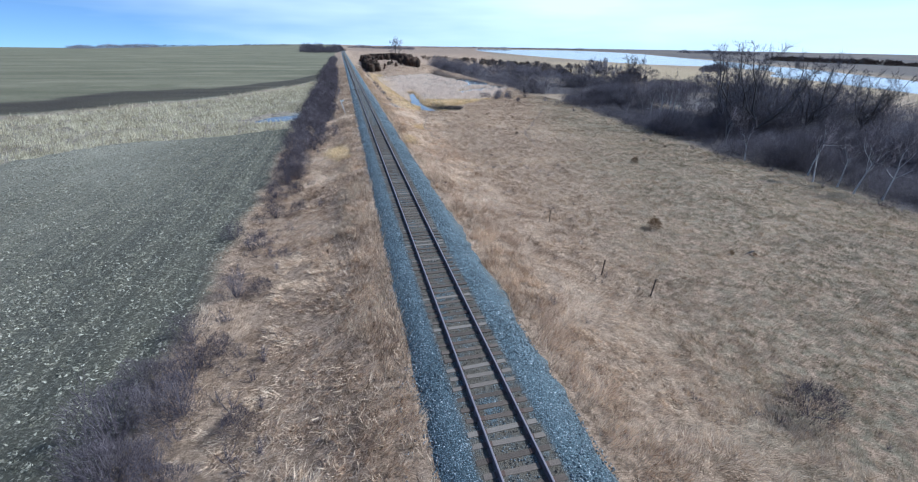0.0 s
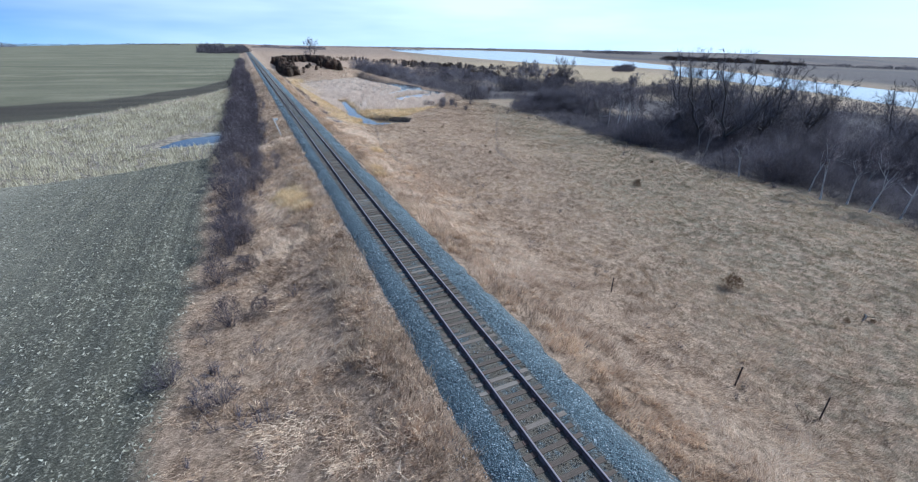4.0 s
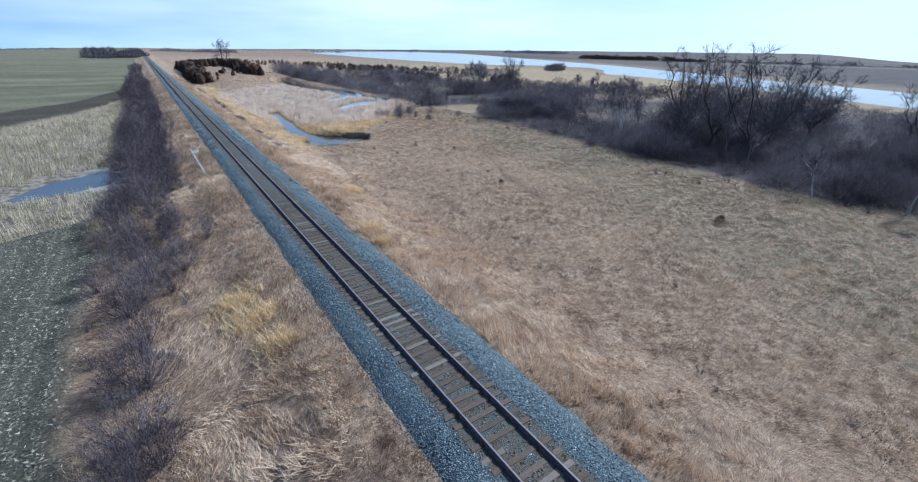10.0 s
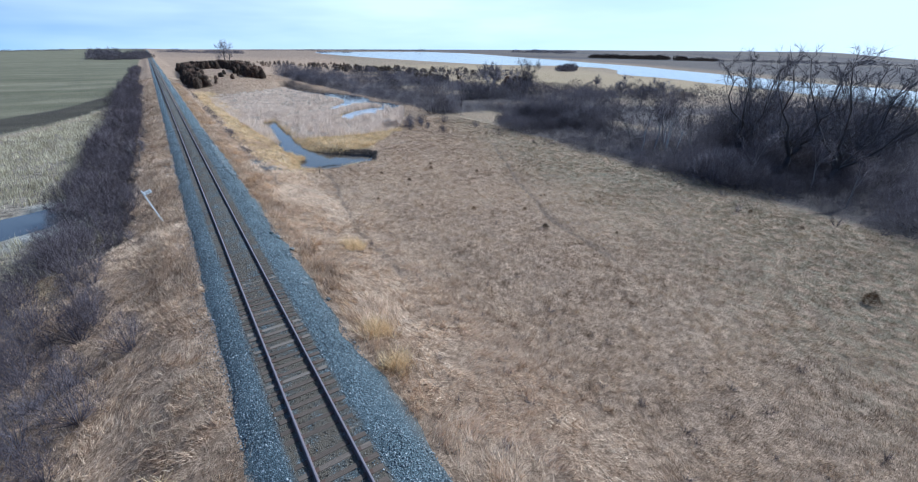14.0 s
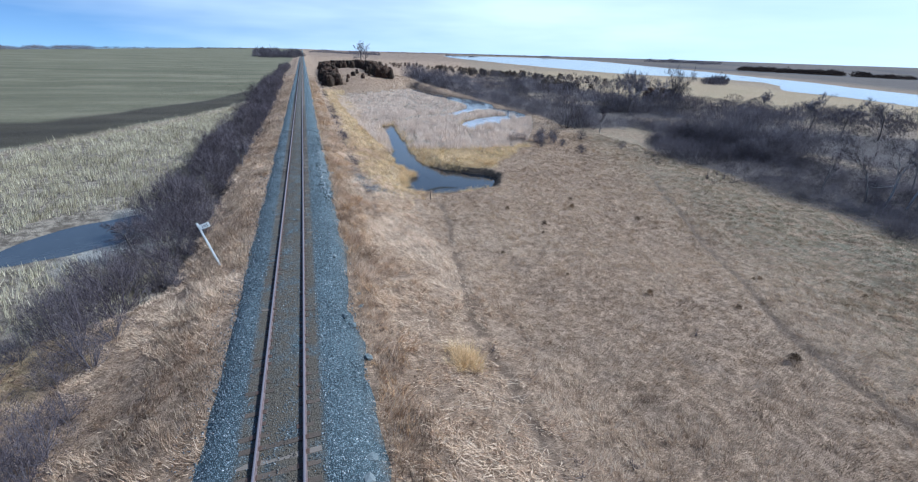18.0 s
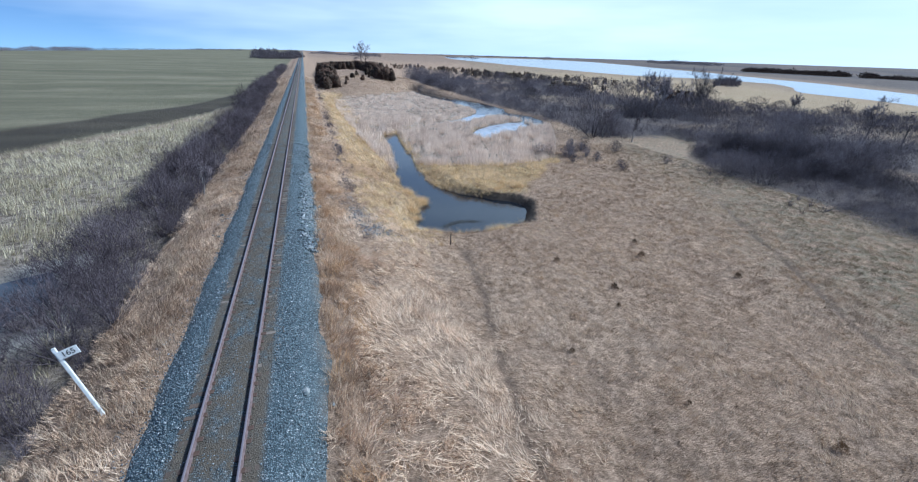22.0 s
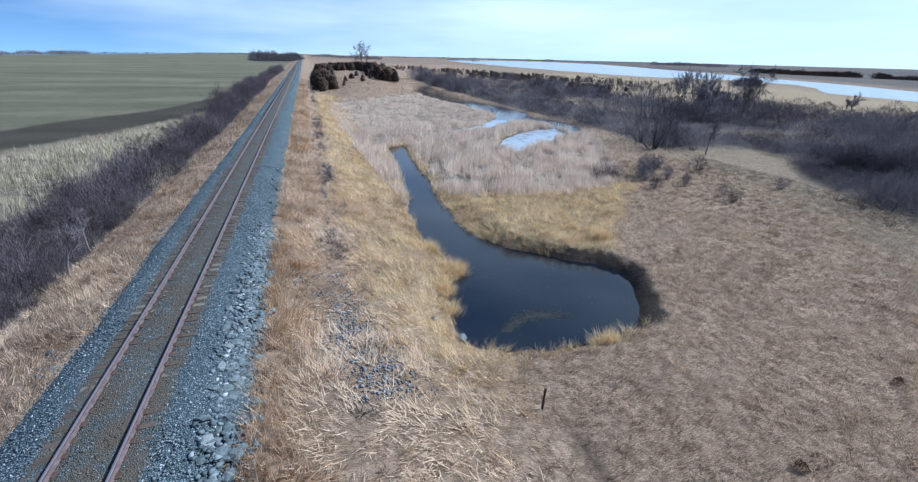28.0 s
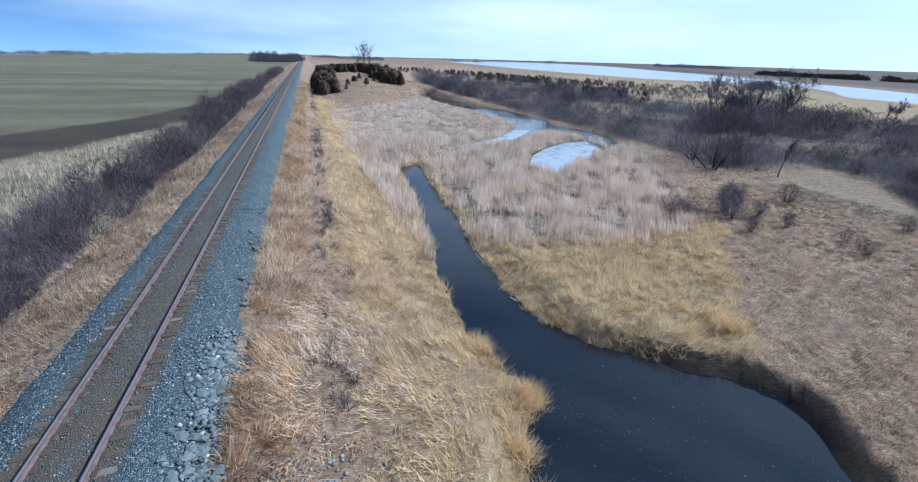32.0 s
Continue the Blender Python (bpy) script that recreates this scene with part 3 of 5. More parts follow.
def brush_dome(r, count, h, w, thick, shell=0.7, reach=(0.10, 0.28)):
    """A rounded bush: a few stems, and fine twigs, most of them in the outer shell of its dome."""
    az, t = r.uniform(0, 2 * np.pi, count), r.uniform(0.03, 1.0, count) ** 0.8
    deep = np.where(r.random(count) < shell, r.uniform(0.80, 1.0, count), np.sqrt(r.uniform(0.03, 0.8, count)))
    lumps = 0.86 + 0.17 * np.sin(3 * az + 4 * t) + 0.10 * np.sin(7 * az + 2 * t)
    rad = w * np.sqrt(1 - (0.95 * t) ** 2) * deep * lumps
    p0 = np.stack([np.cos(az) * rad, np.sin(az) * rad, t * h * (0.80 + 0.10 * np.sin(2 * az) + 0.06 * np.sin(5 * az + 1)) * (0.75 + 0.25 * deep)], 1)
    way = p0 / [w, w, h] * 0.8 + r.normal(0, 0.45, (count, 3)) + [0, 0, 0.55]
    p1 = p0 + way / np.linalg.norm(way, axis=1, keepdims=True) * (r.uniform(*reach, count) * h)[:, None]
    p1[:, 2] = np.maximum(p1[:, 2], 0.02)
    k = 7
    tip = p0[r.integers(0, count, k)]
    return joined([slivers(p0, p1, r.uniform(0.6, 1.3, count) * thick * h, r), cones(tip * [0.15, 0.15, 0], tip, np.full(k, 0.010 * h))])


def tubes(segs, sides):
    """Tapering limbs: rows of p0, p1, r0, r1."""
    p0, p1 = np.array([s[0] for s in segs]), np.array([s[1] for s in segs])
    r0, r1 = np.array([[s[2]] for s in segs]), np.array([[s[3]] for s in segs])
    d = p1 - p0
    d /= np.maximum(np.linalg.norm(d, axis=1, keepdims=True), 1e-6)
    ref = np.where(np.abs(d[:, 2:]) > 0.98, [[1.0, 0, 0]], [[0, 0, 1.0]])
    u = np.cross(d, ref)
    u /= np.linalg.norm(u, axis=1, keepdims=True)
    v = np.cross(d, u)
    angles = np.arange(sides) * 2 * np.pi / sides
    ring = [p0 + r0 * (np.cos(a) * u + np.sin(a) * v) for a in angles] + [p1 + r1 * (np.cos(a) * u + np.sin(a) * v) for a in angles]
    verts = np.stack(ring, 1).reshape(-1, 3)
    base = 2 * sides * np.arange(len(segs))[:, None]
    faces = np.concatenate([base + np.array([[k, (k + 1) % sides, sides + (k + 1) % sides, sides + k]]) for k in range(sides)])
    return verts, faces


def tree_limbs(r, h, spread, forks=4, trunk=0.32, upright=0.5, twig=0.016, many=5):
    """A bare tree: limbs as tapering tubes, and the fine twigs of its crown."""
    limbs, twigs = [], []

    def grow(p, d, length, rad, level):
        steps = 3
        for k in range(steps):
            d = d + r.normal(0, 0.085, 3) + np.array([0, 0, 0.10])
            d /= np.linalg.norm(d)
            q, rad2 = p + d * length / steps, rad * 0.80
            limbs.append((p, q, rad, rad2))
            if level < forks and (k or level):
                for _ in range(1 if level else 2):
                    side = d * upright + r.normal(0, 0.62, 3) * [spread, spread, 0.7]
                    grow(q, side / np.linalg.norm(side), length * r.uniform(0.50, 0.74), rad2 * 0.58, level + 1)
            p, rad = q, rad2
        if level >= forks - 2:
            for _ in range(many):
                w = d + r.normal(0, 0.55, 3) + [0, 0, 0.15]
                a = p - d * length * r.uniform(0, 0.8)
                twigs.append((a, a + w / np.linalg.norm(w) * length * r.uniform(0.4, 1.0), twig))

    limbs.append((np.array([0, 0, -0.3]), np.array([0, 0, 0.5]), trunk * 1.5, trunk))
    grow(np.array([0, 0, 0.4]), np.array([r.normal(0, 0.1), r.normal(0, 0.1), 1.0]), h * 0.52, trunk, 0)
    tall = max(s[1][2] for s in limbs)
    k = h / tall
    limbs = [(a * k, b * k, c, e) for a, b, c, e in limbs]
    twigs = [(a * k, b * k, c) for a, b, c in twigs]
    return limbs, twigs


def blades(x, y, z, per, length, width, lean, r, flow=None, tint=None):
    """Grass: per blades in every tuft, each one tapering triangle."""
    n = len(x)
    t = np.repeat(np.arange(n), per)
    k = len(t)
    az = r.uniform(0, 2 * np.pi, k) if flow is None else np.repeat(flow, per) + r.normal(0, 0.7, k)
    L = np.repeat(length, per) * r.uniform(0.55, 1.15, k)
    tilt = np.clip(np.repeat(lean, per) + r.normal(0, 0.22, k), 0.02, 1.45)
    bx, by = x[t] + r.normal(0, 0.11, k), y[t] + r.normal(0, 0.11, k)
    base = np.stack([bx, by, z[t] - 0.02], 1)
    tip = base + np.stack([np.cos(az) * np.sin(tilt) * L, np.sin(az) * np.sin(tilt) * L, np.cos(tilt) * L], 1)
    turn = r.uniform(0, np.pi, k)
    side = np.stack([np.cos(turn), np.sin(turn), r.normal(0, 0.3, k)], 1) * (np.repeat(width, per) * r.uniform(0.6, 1.3, k))[:, None] * 0.5
    verts = np.stack([base - side, base + side, tip], 1).reshape(-1, 3)
    faces = np.arange(3 * k).reshape(-1, 3)
    return verts, faces, np.repeat(tint[t], 3)


# ---- the large structure ----
def spaced(lo, hi, dense_lo, dense_hi, step, grow=1.09):
    mid = list(np.arange(dense_lo, dense_hi + 1e-6, step))
    up, s = [mid[-1]], step
    while up[-1] < hi:
        s *= grow
        up.append(up[-1] + s)
    down, s = [mid[0]], step
    while down[-1] > lo:
        s *= grow
        down.append(down[-1] - s)
    return np.array(down[:0:-1] + mid + up[1:])


gx, gy = spaced(-4200, 4200, -16, 54, 0.45, 1.06), spaced(-300, 4600, -4, 165, 0.55, 1.06)
GX, GY = np.meshgrid(gx, gy)
GZ = height(GX, GY)
fx, fy = GX.ravel(), GY.ravel()
nx, ny = len(gx), len(gy)
idx = np.arange(nx * ny).reshape(ny, nx)
quads = np.stack([idx[:-1, :-1], idx[:-1, 1:], idx[1:, 1:], idx[1:, :-1]], -1).reshape(-1, 4)
g_marsh = np.maximum(marsh_mask(fx, fy), 0.9 * sstep(1.5, -1.5, inside(REEDS, fx, fy)))
low_y, up_y = np.interp(fx, MARSH_X, MARSH_LOW), np.interp(fx, MARSH_X, MARSH_UP)
g_field = sstep(-13.0, -14.6, fx + 1.4 * (vnoise(fx, fy, 4, 2) - 0.5)) * (1 - g_marsh)
g_far = sstep(-1, 3, fy - up_y)
g_field = np.maximum(g_field, sstep(-10, -13, fx) * g_far * (1 - g_marsh))
wet_band = (0.75 + 0.25 * vnoise(fx, fy * 2.0, 11, 48)) * sstep(0, 4, fy - up_y) * sstep(33, 26, fy - up_y - 16 * vnoise(fx, fy, 24, 4) - 5 * vnoise(fx, fy, 5, 49)) * sstep(-9, -14, fx)
w_gap = water_gap(fx, fy)
g_dark = np.maximum(0.95 * wet_band, 0.95 * sstep(1.2, 0.95, w_gap + 0.7 * (vnoise(fx, fy, 0.9, 97) - 0.5)) * sstep(19, 21.5, fx) * sstep(120, 115, fy))
g_dark = np.maximum(g_dark, 0.75 * sstep(0.5, -0.3, w_gap))
g_gold = np.clip(sstep(1.0, -1.0, inside(SEDGE, fx, fy) + 2.2 * (vnoise(fx, fy, 2.5, 29) - 0.5)) + 0.5 * sstep(7.5, 9.5, fx) * sstep(15.5, 13, fx) * sstep(98, 108, fy) * sstep(230, 215, fy), 0, 1)
g_gold = np.maximum(g_gold, 0.34 * sstep(110, 150, fx) * sstep(25, -15, -inside(LAKE, fx, fy) + 10) * sstep(400, 300, fx) * sstep(130, 180, fy) * sstep(620, 480, fy))
g_gold = np.maximum(g_gold, 0.8 * sstep(-8, -11, fx) * sstep(14, 8, np.abs(fy - low_y - 5)) * sstep(-45, -20, fx))
# greener ground to the near right, with some lens vignette in its colour
g_green = sstep(1, 22, fx - 0.32 * fy) * (0.45 + 0.75 * vnoise(fx, fy, 14, 11))
# litter under the woods; beyond the lake the same tone paints distance haze
g_litter_haze = np.maximum(0.85 * woods_mask(fx, fy), 0.95 * sstep(-10, 60, fx - np.interp(fy, [-130, 40, 120, 238, 370, 440, 590, 830, 1150, 1700, 2450], [200, 300, 350, 416, 500, 540, 610, 720, 880, 1150, 1300])) * (0.62 + 0.38 * vnoise(fx, fy * 0.4, 120, 44)))
g_litter_haze = np.maximum(g_litter_haze, 0.28 * sstep(700, 1300, fy) * sstep(-20, 40, fx))
pool_gap = inside(LEFT_POOL, fx, fy)
# pale shore mud, widened to paint in the pool's bright sky reflection
g_pale = 0.95 * sstep(5.5, 2.0, pool_gap) * sstep(-18, -15, fx) * sstep(0.3, 0.6, vnoise(fx, fy, 2.5, 45) + 0.15)
ground = new("ground", mesh_of("ground", np.stack([fx, fy, GZ.ravel()], 1), quads, M_GROUND, True, {
    "marsh": g_marsh, "field": g_field, "hay": g_far, "dark": g_dark, "gold": g_gold, "green": g_green, "litter_haze": g_litter_haze, "pale": g_pale, "trail": trail_mask(fx, fy)}))
tagged(ground, "dry winter prairie, stubble field and low marsh ground", "ground", kind="structure")


def sheet(name, poly, z, material, label, pad=4.0):
    """Still water that fills an outline and runs in under its banks."""
    bm = bmesh.new()
    c = Vector((sum(p[0] for p in poly) / len(poly), sum(p[1] for p in poly) / len(poly)))
    if pad:
        ring = []
        for k, p in enumerate(poly):
            a, b = Vector(poly[k - 1]), Vector(poly[(k + 1) % len(poly)])
            t = (b - a).normalized()
            ring.append(Vector(p) + Vector((t.y, -t.x)) * pad * (1 if turning(poly) > 0 else -1))
    else:
        xs, ys = [p[0] for p in poly], [p[1] for p in poly]
        ring = [Vector(q) for q in ((min(xs), min(ys)), (max(xs), min(ys)), (max(xs), max(ys)), (min(xs), max(ys)))]
    bm.faces.new([bm.verts.new((q.x, q.y, z)) for q in ring])
    bmesh.ops.triangulate(bm, faces=bm.faces[:])
    bmesh.ops.recalc_face_normals(bm, faces=bm.faces[:])
    for f in bm.faces:
        if f.normal.z < 0:
            f.normal_flip()
    ob = part(name, bm, material, None)
    return tagged(ob, label, "water", kind="structure")


def turning(poly):
    return sum(a[0] * b[1] - b[0] * a[1] for a, b in zip(poly, poly[1:] + poly[:1]))


sheet("water", POND + [(x, y) for x, y, _ in STREAM] + SLOUGH + [(63, 150)], W_LEVEL, M_POND, "dark still water of the pond and the creek", 0.0)
sheet("water", LEFT_POOL, POOL_LEVEL, M_POOL, "shallow flooded pool in the marsh", 1.0)
sheet("water", LAKE, LAKE_LEVEL, M_LAKE, "pale open water of the long lake", 10.0)


# pale sheets added on the shallow slough and the narrow stream; their colour stands in for reflected sky
sheen_slough = [(34.8, 151), (36.0, 147.2), (40, 150.5), (45.5, 154.8), (51, 160), (52.5, 166), (49.5, 165.3), (43.6, 161.8), (38.6, 157)]
sheen_stream = [(31.5, 165.2), (38.7, 169.2), (45, 175.4), (48.5, 179.5), (47, 181), (43.5, 177.2), (37.8, 171.2), (30.8, 166.8)]
sheet("sky_sheen", sheen_slough, W_LEVEL + 0.006, M_SKY_SHEEN, "pale added sheet for the sky's reflection on the shallow slough", 0.7)
sheet("sky_sheen", sheen_stream, W_LEVEL + 0.006, M_SKY_SHEEN, "pale added sheet for the sky's reflection on the narrow stream", 0.5)


# ---- the railway ----
def swept(profile, y0, y1, steps, material, name, rough=0.0):
    """A profile of x and z drawn out along y."""
    ys = np.asarray(steps, float)
    k = len(profile)
    px, pz = np.array([p[0] for p in profile]), np.array([p[1] for p in profile])
    V = np.stack([np.tile(px, len(ys)), np.repeat(ys, k), np.tile(pz, len(ys))], 1)
    if rough:
        calm = 0.18 + 0.82 * sstep(1.3, 1.7, np.abs(V[:, 0]))   # trodden flat among the ties
        V[:, 2] += calm * (rough * (vnoise(V[:, 0], V[:, 1], 0.35, 3) - 0.5) + 2 * rough * (vnoise(V[:, 0], V[:, 1], 1.7, 4) - 0.5))
        ax = np.abs(V[:, 0])
        V[:, 2] += 0.036 * sstep(0.56, 0.42, ax) * sstep(62, 76, V[:, 1]) - 0.010 * sstep(1.35, 1.2, ax) * sstep(74, 62, V[:, 1])
        V[:, 2] += (0.014 + 0.022 * vnoise(V[:, 0], V[:, 1], 0.7, 13)) * sstep(1.5, 1.25, ax) * sstep(0.05, 0.14, np.abs(ax - 0.75)) * sstep(64, 76, V[:, 1]) * sstep(108, 96, V[:, 1]) * sstep(0.40, 0.56, ax)
        V[:, 0] += np.sign(V[:, 0]) * sstep(2.3, 3.3, np.abs(V[:, 0])) * (0.75 * (vnoise(V[:, 1], V[:, 0] * 0, 2.6, 5) - 0.5) + 0.4 * (vnoise(V[:, 1], V[:, 0] * 0, 0.8, 15) - 0.5))
    b = k * np.arange(len(ys) - 1)[:, None] + np.arange(k - 1)[None]
    F = np.stack([b, b + 1, b + k + 1, b + k], -1).reshape(-1, 4)
    return mesh_of(name, V, F, material, rough > 0)


bed_y = spaced(-200, 4400, -4, 200, 0.35, 1.06)
bed = [(-3.75, -1.35), (-3.3, -0.95), (-2.8, -0.62), (-2.3, -0.34), (-1.9, -0.215), (-1.5, -0.19), (-1.1, -0.185), (-0.82, -0.195), (-0.68, -0.195), (-0.5, -0.187), (-0.25, -0.182), (0, -0.18), (0.25, -0.182),
       (0.5, -0.187), (0.68, -0.195), (0.82, -0.195), (1.1, -0.185), (1.5, -0.19), (1.95, -0.215), (2.45, -0.34), (2.95, -0.62), (3.5, -0.98), (4.0, -1.45)]
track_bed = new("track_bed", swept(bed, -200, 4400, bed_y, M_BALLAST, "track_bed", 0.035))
tagged(track_bed, "blue-grey crushed stone ballast bed of the railway", "track bed", kind="structure")

track = new("railway_track")
tagged(track, "single railway track with rusty rails on worn wooden ties", "railway track")
rail_profile = [(-0.075, -0.172), (0.075, -0.172), (0.075, -0.160), (0.012, -0.135), (0.010, -0.045), (0.036, -0.036), (0.036, -0.006), (0.026, 0.0), (-0.026, 0.0), (-0.036, -0.006),
                (-0.036, -0.036), (-0.010, -0.045), (-0.012, -0.135), (-0.075, -0.160), (-0.075, -0.172)]
rail_y = np.concatenate([np.arange(-200, 400, 12.0), np.arange(400, 4400, 200.0)])
for side in (-1, 1):
    part("rail", swept([(side * 0.753 + px, pz) for px, pz in rail_profile], -200, 4400, rail_y, M_RAIL, "rail"), None, track, "rusty steel rail with a polished head")
TIE_STEP, TIE_FROM = 0.55, 0.0
tie_meshes = []
for k in range(5):
    bm = box(2.6, 0.225, 0.17, (0, 0, -0.085), 0.012, 0.012, k)
    me = bpy.data.meshes.new("tie")
    bm.to_mesh(me)
    bm.free()
    me.materials.append(M_TIE)
    tie_meshes.append(me)
plate_mesh = bpy.data.meshes.new("tie_plate")
bm = box(0.19, 0.34, 0.022, (0, 0, 0.010), 0.006)
bmesh.ops.rotate(bm, verts=bm.verts, cent=(0, 0, 0), matrix=Matrix.Rotation(math.pi / 2, 3, "Z"))
bm.to_mesh(plate_mesh)
bm.free()
plate_mesh.materials.append(M_PLATE)
r_tie = random.Random(4)
for k in range(300):
    ob = part("tie", tie_meshes[r_tie.randrange(5)], None, track)
    ob.matrix_basis = pose(r_tie.gauss(0, 0.04), TIE_FROM + k * TIE_STEP + r_tie.gauss(0, 0.02), -0.164 - max(0, r_tie.gauss(0.003, 0.010) if k * TIE_STEP < 62 else r_tie.gauss(0.008, 0.007)), 0, r_tie.gauss(0, 0.2), r_tie.gauss(0, 0.9))
    for sx in (-0.753, 0.753):
        plate = part("tie_plate", plate_mesh, None, ob)
        plate.matrix_basis = pose(sx, 0, 0)
tv, tf, n = [], [], 0
cube_v = np.array([[sx * 1.3, sy * 0.112, sz] for sz in (-0.17, 0) for sy in (-1, 1) for sx in (-1, 1)])
cube_f = np.array([[4, 5, 7, 6], [0, 1, 5, 4], [2, 6, 7, 3], [0, 4, 6, 2], [1, 3, 7, 5]])
far_ties = [TIE_FROM - (j + 1) * TIE_STEP for j in range(20)] + [TIE_FROM + j * TIE_STEP for j in range(300, 900)]
for j, ty in enumerate(far_ties):
    tv.append(cube_v + [rng.normal(0, 0.03), ty, -0.168 - abs(rng.normal(0, 0.008))])
    tf.append(cube_f + 8 * j)
tagged(part("tie_run", mesh_of("tie_run", np.concatenate(tv), np.concatenate(tf), M_TIE), None, track), kind="stuff")

# ---- grass, reeds and field litter ----
def scatter(x0, x1, y0, y1, count, keep, r):
    x, y = r.uniform(x0, x1, count), r.uniform(y0, y1, count)
    ok = r.random(count) < keep(x, y)
    return x[ok], y[ok]


def not_bed(x, y):
    return (x > 3.5 + 0.5 * (vnoise(x, y, 0.9, 5) - 0.5)) | (x < -2.45 - 0.6 * vnoise(x, y, 0.9, 6))


def grass_keep(x, y):
    w = water_gap(x, y)
    k = not_bed(x, y) * (w > 0.35 + 0.8 * sstep(19, 21.5, x) * sstep(120, 115, y)) * (1 - sstep(-12.6, -14.2, x)) * (1 - marsh_mask(x, y)) * (1 - sstep(1, -1, inside(REEDS, x, y)))
    return k * (1 - 0.65 * np.exp(-((x - 6.9) / 0.7) ** 2) * sstep(92, 100, y)) * (1 - 0.9 * trail_mask(x, y)) * (1 - 0.75 * woods_mask(x, y)) * (0.06 + 1.1 * sstep(0.18, 0.75, vnoise(x, y, np.where(x > 12, 0.42, 0.70), 12)))


def add_stuff(name, label, category, arrays, material):
    v, f, t = arrays
    return tagged(new(name, mesh_of(name, v, f, material, False, {"tint": t})), label, category, kind="stuff")


r_g = np.random.default_rng(21)
for name, area, count, size in (("prairie_grass", (-14.5, 52, 0, 60), 115000, 0.95), ("prairie_grass", (-14.5, 60, 60, 135), 150000, 0.95), ("prairie_grass", (-14, 60, 135, 300), 34000, 1.5)):
    x, y = scatter(*area, count, grass_keep, r_g)
    z = height(x, y)
    patch, patch2 = vnoise(x, y, 7, 14), vnoise(x, y, 2.3, 15)
    edge = sstep(9, 4, np.abs(x)) * sstep(2, 4, np.abs(x))
    tall = 0.30 + 0.20 * patch2 + 0.22 * vnoise(x, y, 0.75, 12) + np.where(x > 0, 0.34, 0.16) * edge * vnoise(x, y, 1.5, 17)
    tall = tall * np.where(x > 0, 1.0, 0.8)
    lean = 1.08 - 0.55 * edge + 0.25 * (patch - 0.5)
    pasture = sstep(11, 15, x) * sstep(160, 120, y)
    tall, lean = tall * (1 - 0.42 * pasture), lean - 0.40 * pasture
    laid = sstep(4.4, 5.4, x) * sstep(12, 9.5, x) * sstep(40, 60, y) * sstep(150, 125, y) + 0.8 * sstep(-3.4, -5.0, x) * sstep(-11.5, -9.0, x) * sstep(70, 55, y)
    tall, lean = tall * (1 + 0.35 * laid), lean + laid * (1.12 - lean)
    flow = 2 * np.pi * (0.9 * vnoise(x, y, 6.5, 16) + (0.75 - 0.5 * laid) * vnoise(x, y, 1.7, 76))
    tint = np.clip(0.05 + 0.07 * sstep(13, 9, np.abs(x)) + 0.24 * sstep(4.5, 6, x) * sstep(12, 9, x) * sstep(50, 75, y) - (0.14 + 0.10 * sstep(70, 85, y)) * sstep(-2, -3, x) * sstep(-6.8, -5.0, x) + (0.45 + 0.25 * laid) * patch2 + (0.60 + 0.2 * laid) * vnoise(x, y, np.where(x > 12, 0.42, 0.62), 18) - 0.2 * laid - 0.03 + 0.30 * (patch - 0.4) + 0.10 * edge, 0, 1)
    add_stuff(name, "matted pale dry grass on the pasture and the embankment", "grass", blades(x, y, z, 8, tall * size, 0.025 * size * (1 + 0.4 * laid), lean, r_g, flow, tint), M_GRASS)


def reed_keep_right(x, y):
    return (inside(REEDS, x, y) < 0.4) * (water_gap(x, y) > 0.15) * (0.02 + 1.5 * sstep(0.38, 0.64, vnoise(x + 0.45 * y, y - 0.3 * x, 1.05, 19))) * (0.35 + 0.65 * sstep(0.25, 0.5, vnoise(x, y, 3.4, 90)))


def reed_keep_left(x, y):
    return marsh_mask(x, y) * (inside(LEFT_POOL, x, y) > 1.0 + 3.0 * vnoise(x, y, 3, 78)) * (0.3 + 0.9 * vnoise(x, y, 2.6, 19)) * sstep(260, 90, np.hypot(x, y - 100)) * (0.4 + 0.7 * sstep(0.3, 0.7, vnoise(x, y, 0.9, 21)))


for name, area, count, keep, stem in (("cattail_reeds", (10, 60, 124, 240), 120000, reed_keep_right, M_REED), ("marsh_reeds", (-75, -9, 36, 212), 90000, reed_keep_left, M_MARSH)):
    x, y = scatter(*area, count, keep, r_g)
    clump = vnoise(x, y, 1.7, 22)
    right = x > 0
    tall = (0.9 + 0.85 * clump) * np.where(right, 1.0, 0.62) * (1 - 0.5 * sstep(160, 185, y) * right)
    add_stuff(name, "dead pale cattails standing in the wet marsh", "reeds", blades(x, y, height(x, y), 5, tall, np.full(len(x), 0.055), np.full(len(x), 0.30), r_g, 0.6 + 2.0 * vnoise(x, y, 8, 20), np.clip(np.where(right, 0.22, 0.06) + 0.5 * clump + 0.45 * vnoise(x, y, 0.9, 30), 0, 1)), stem)


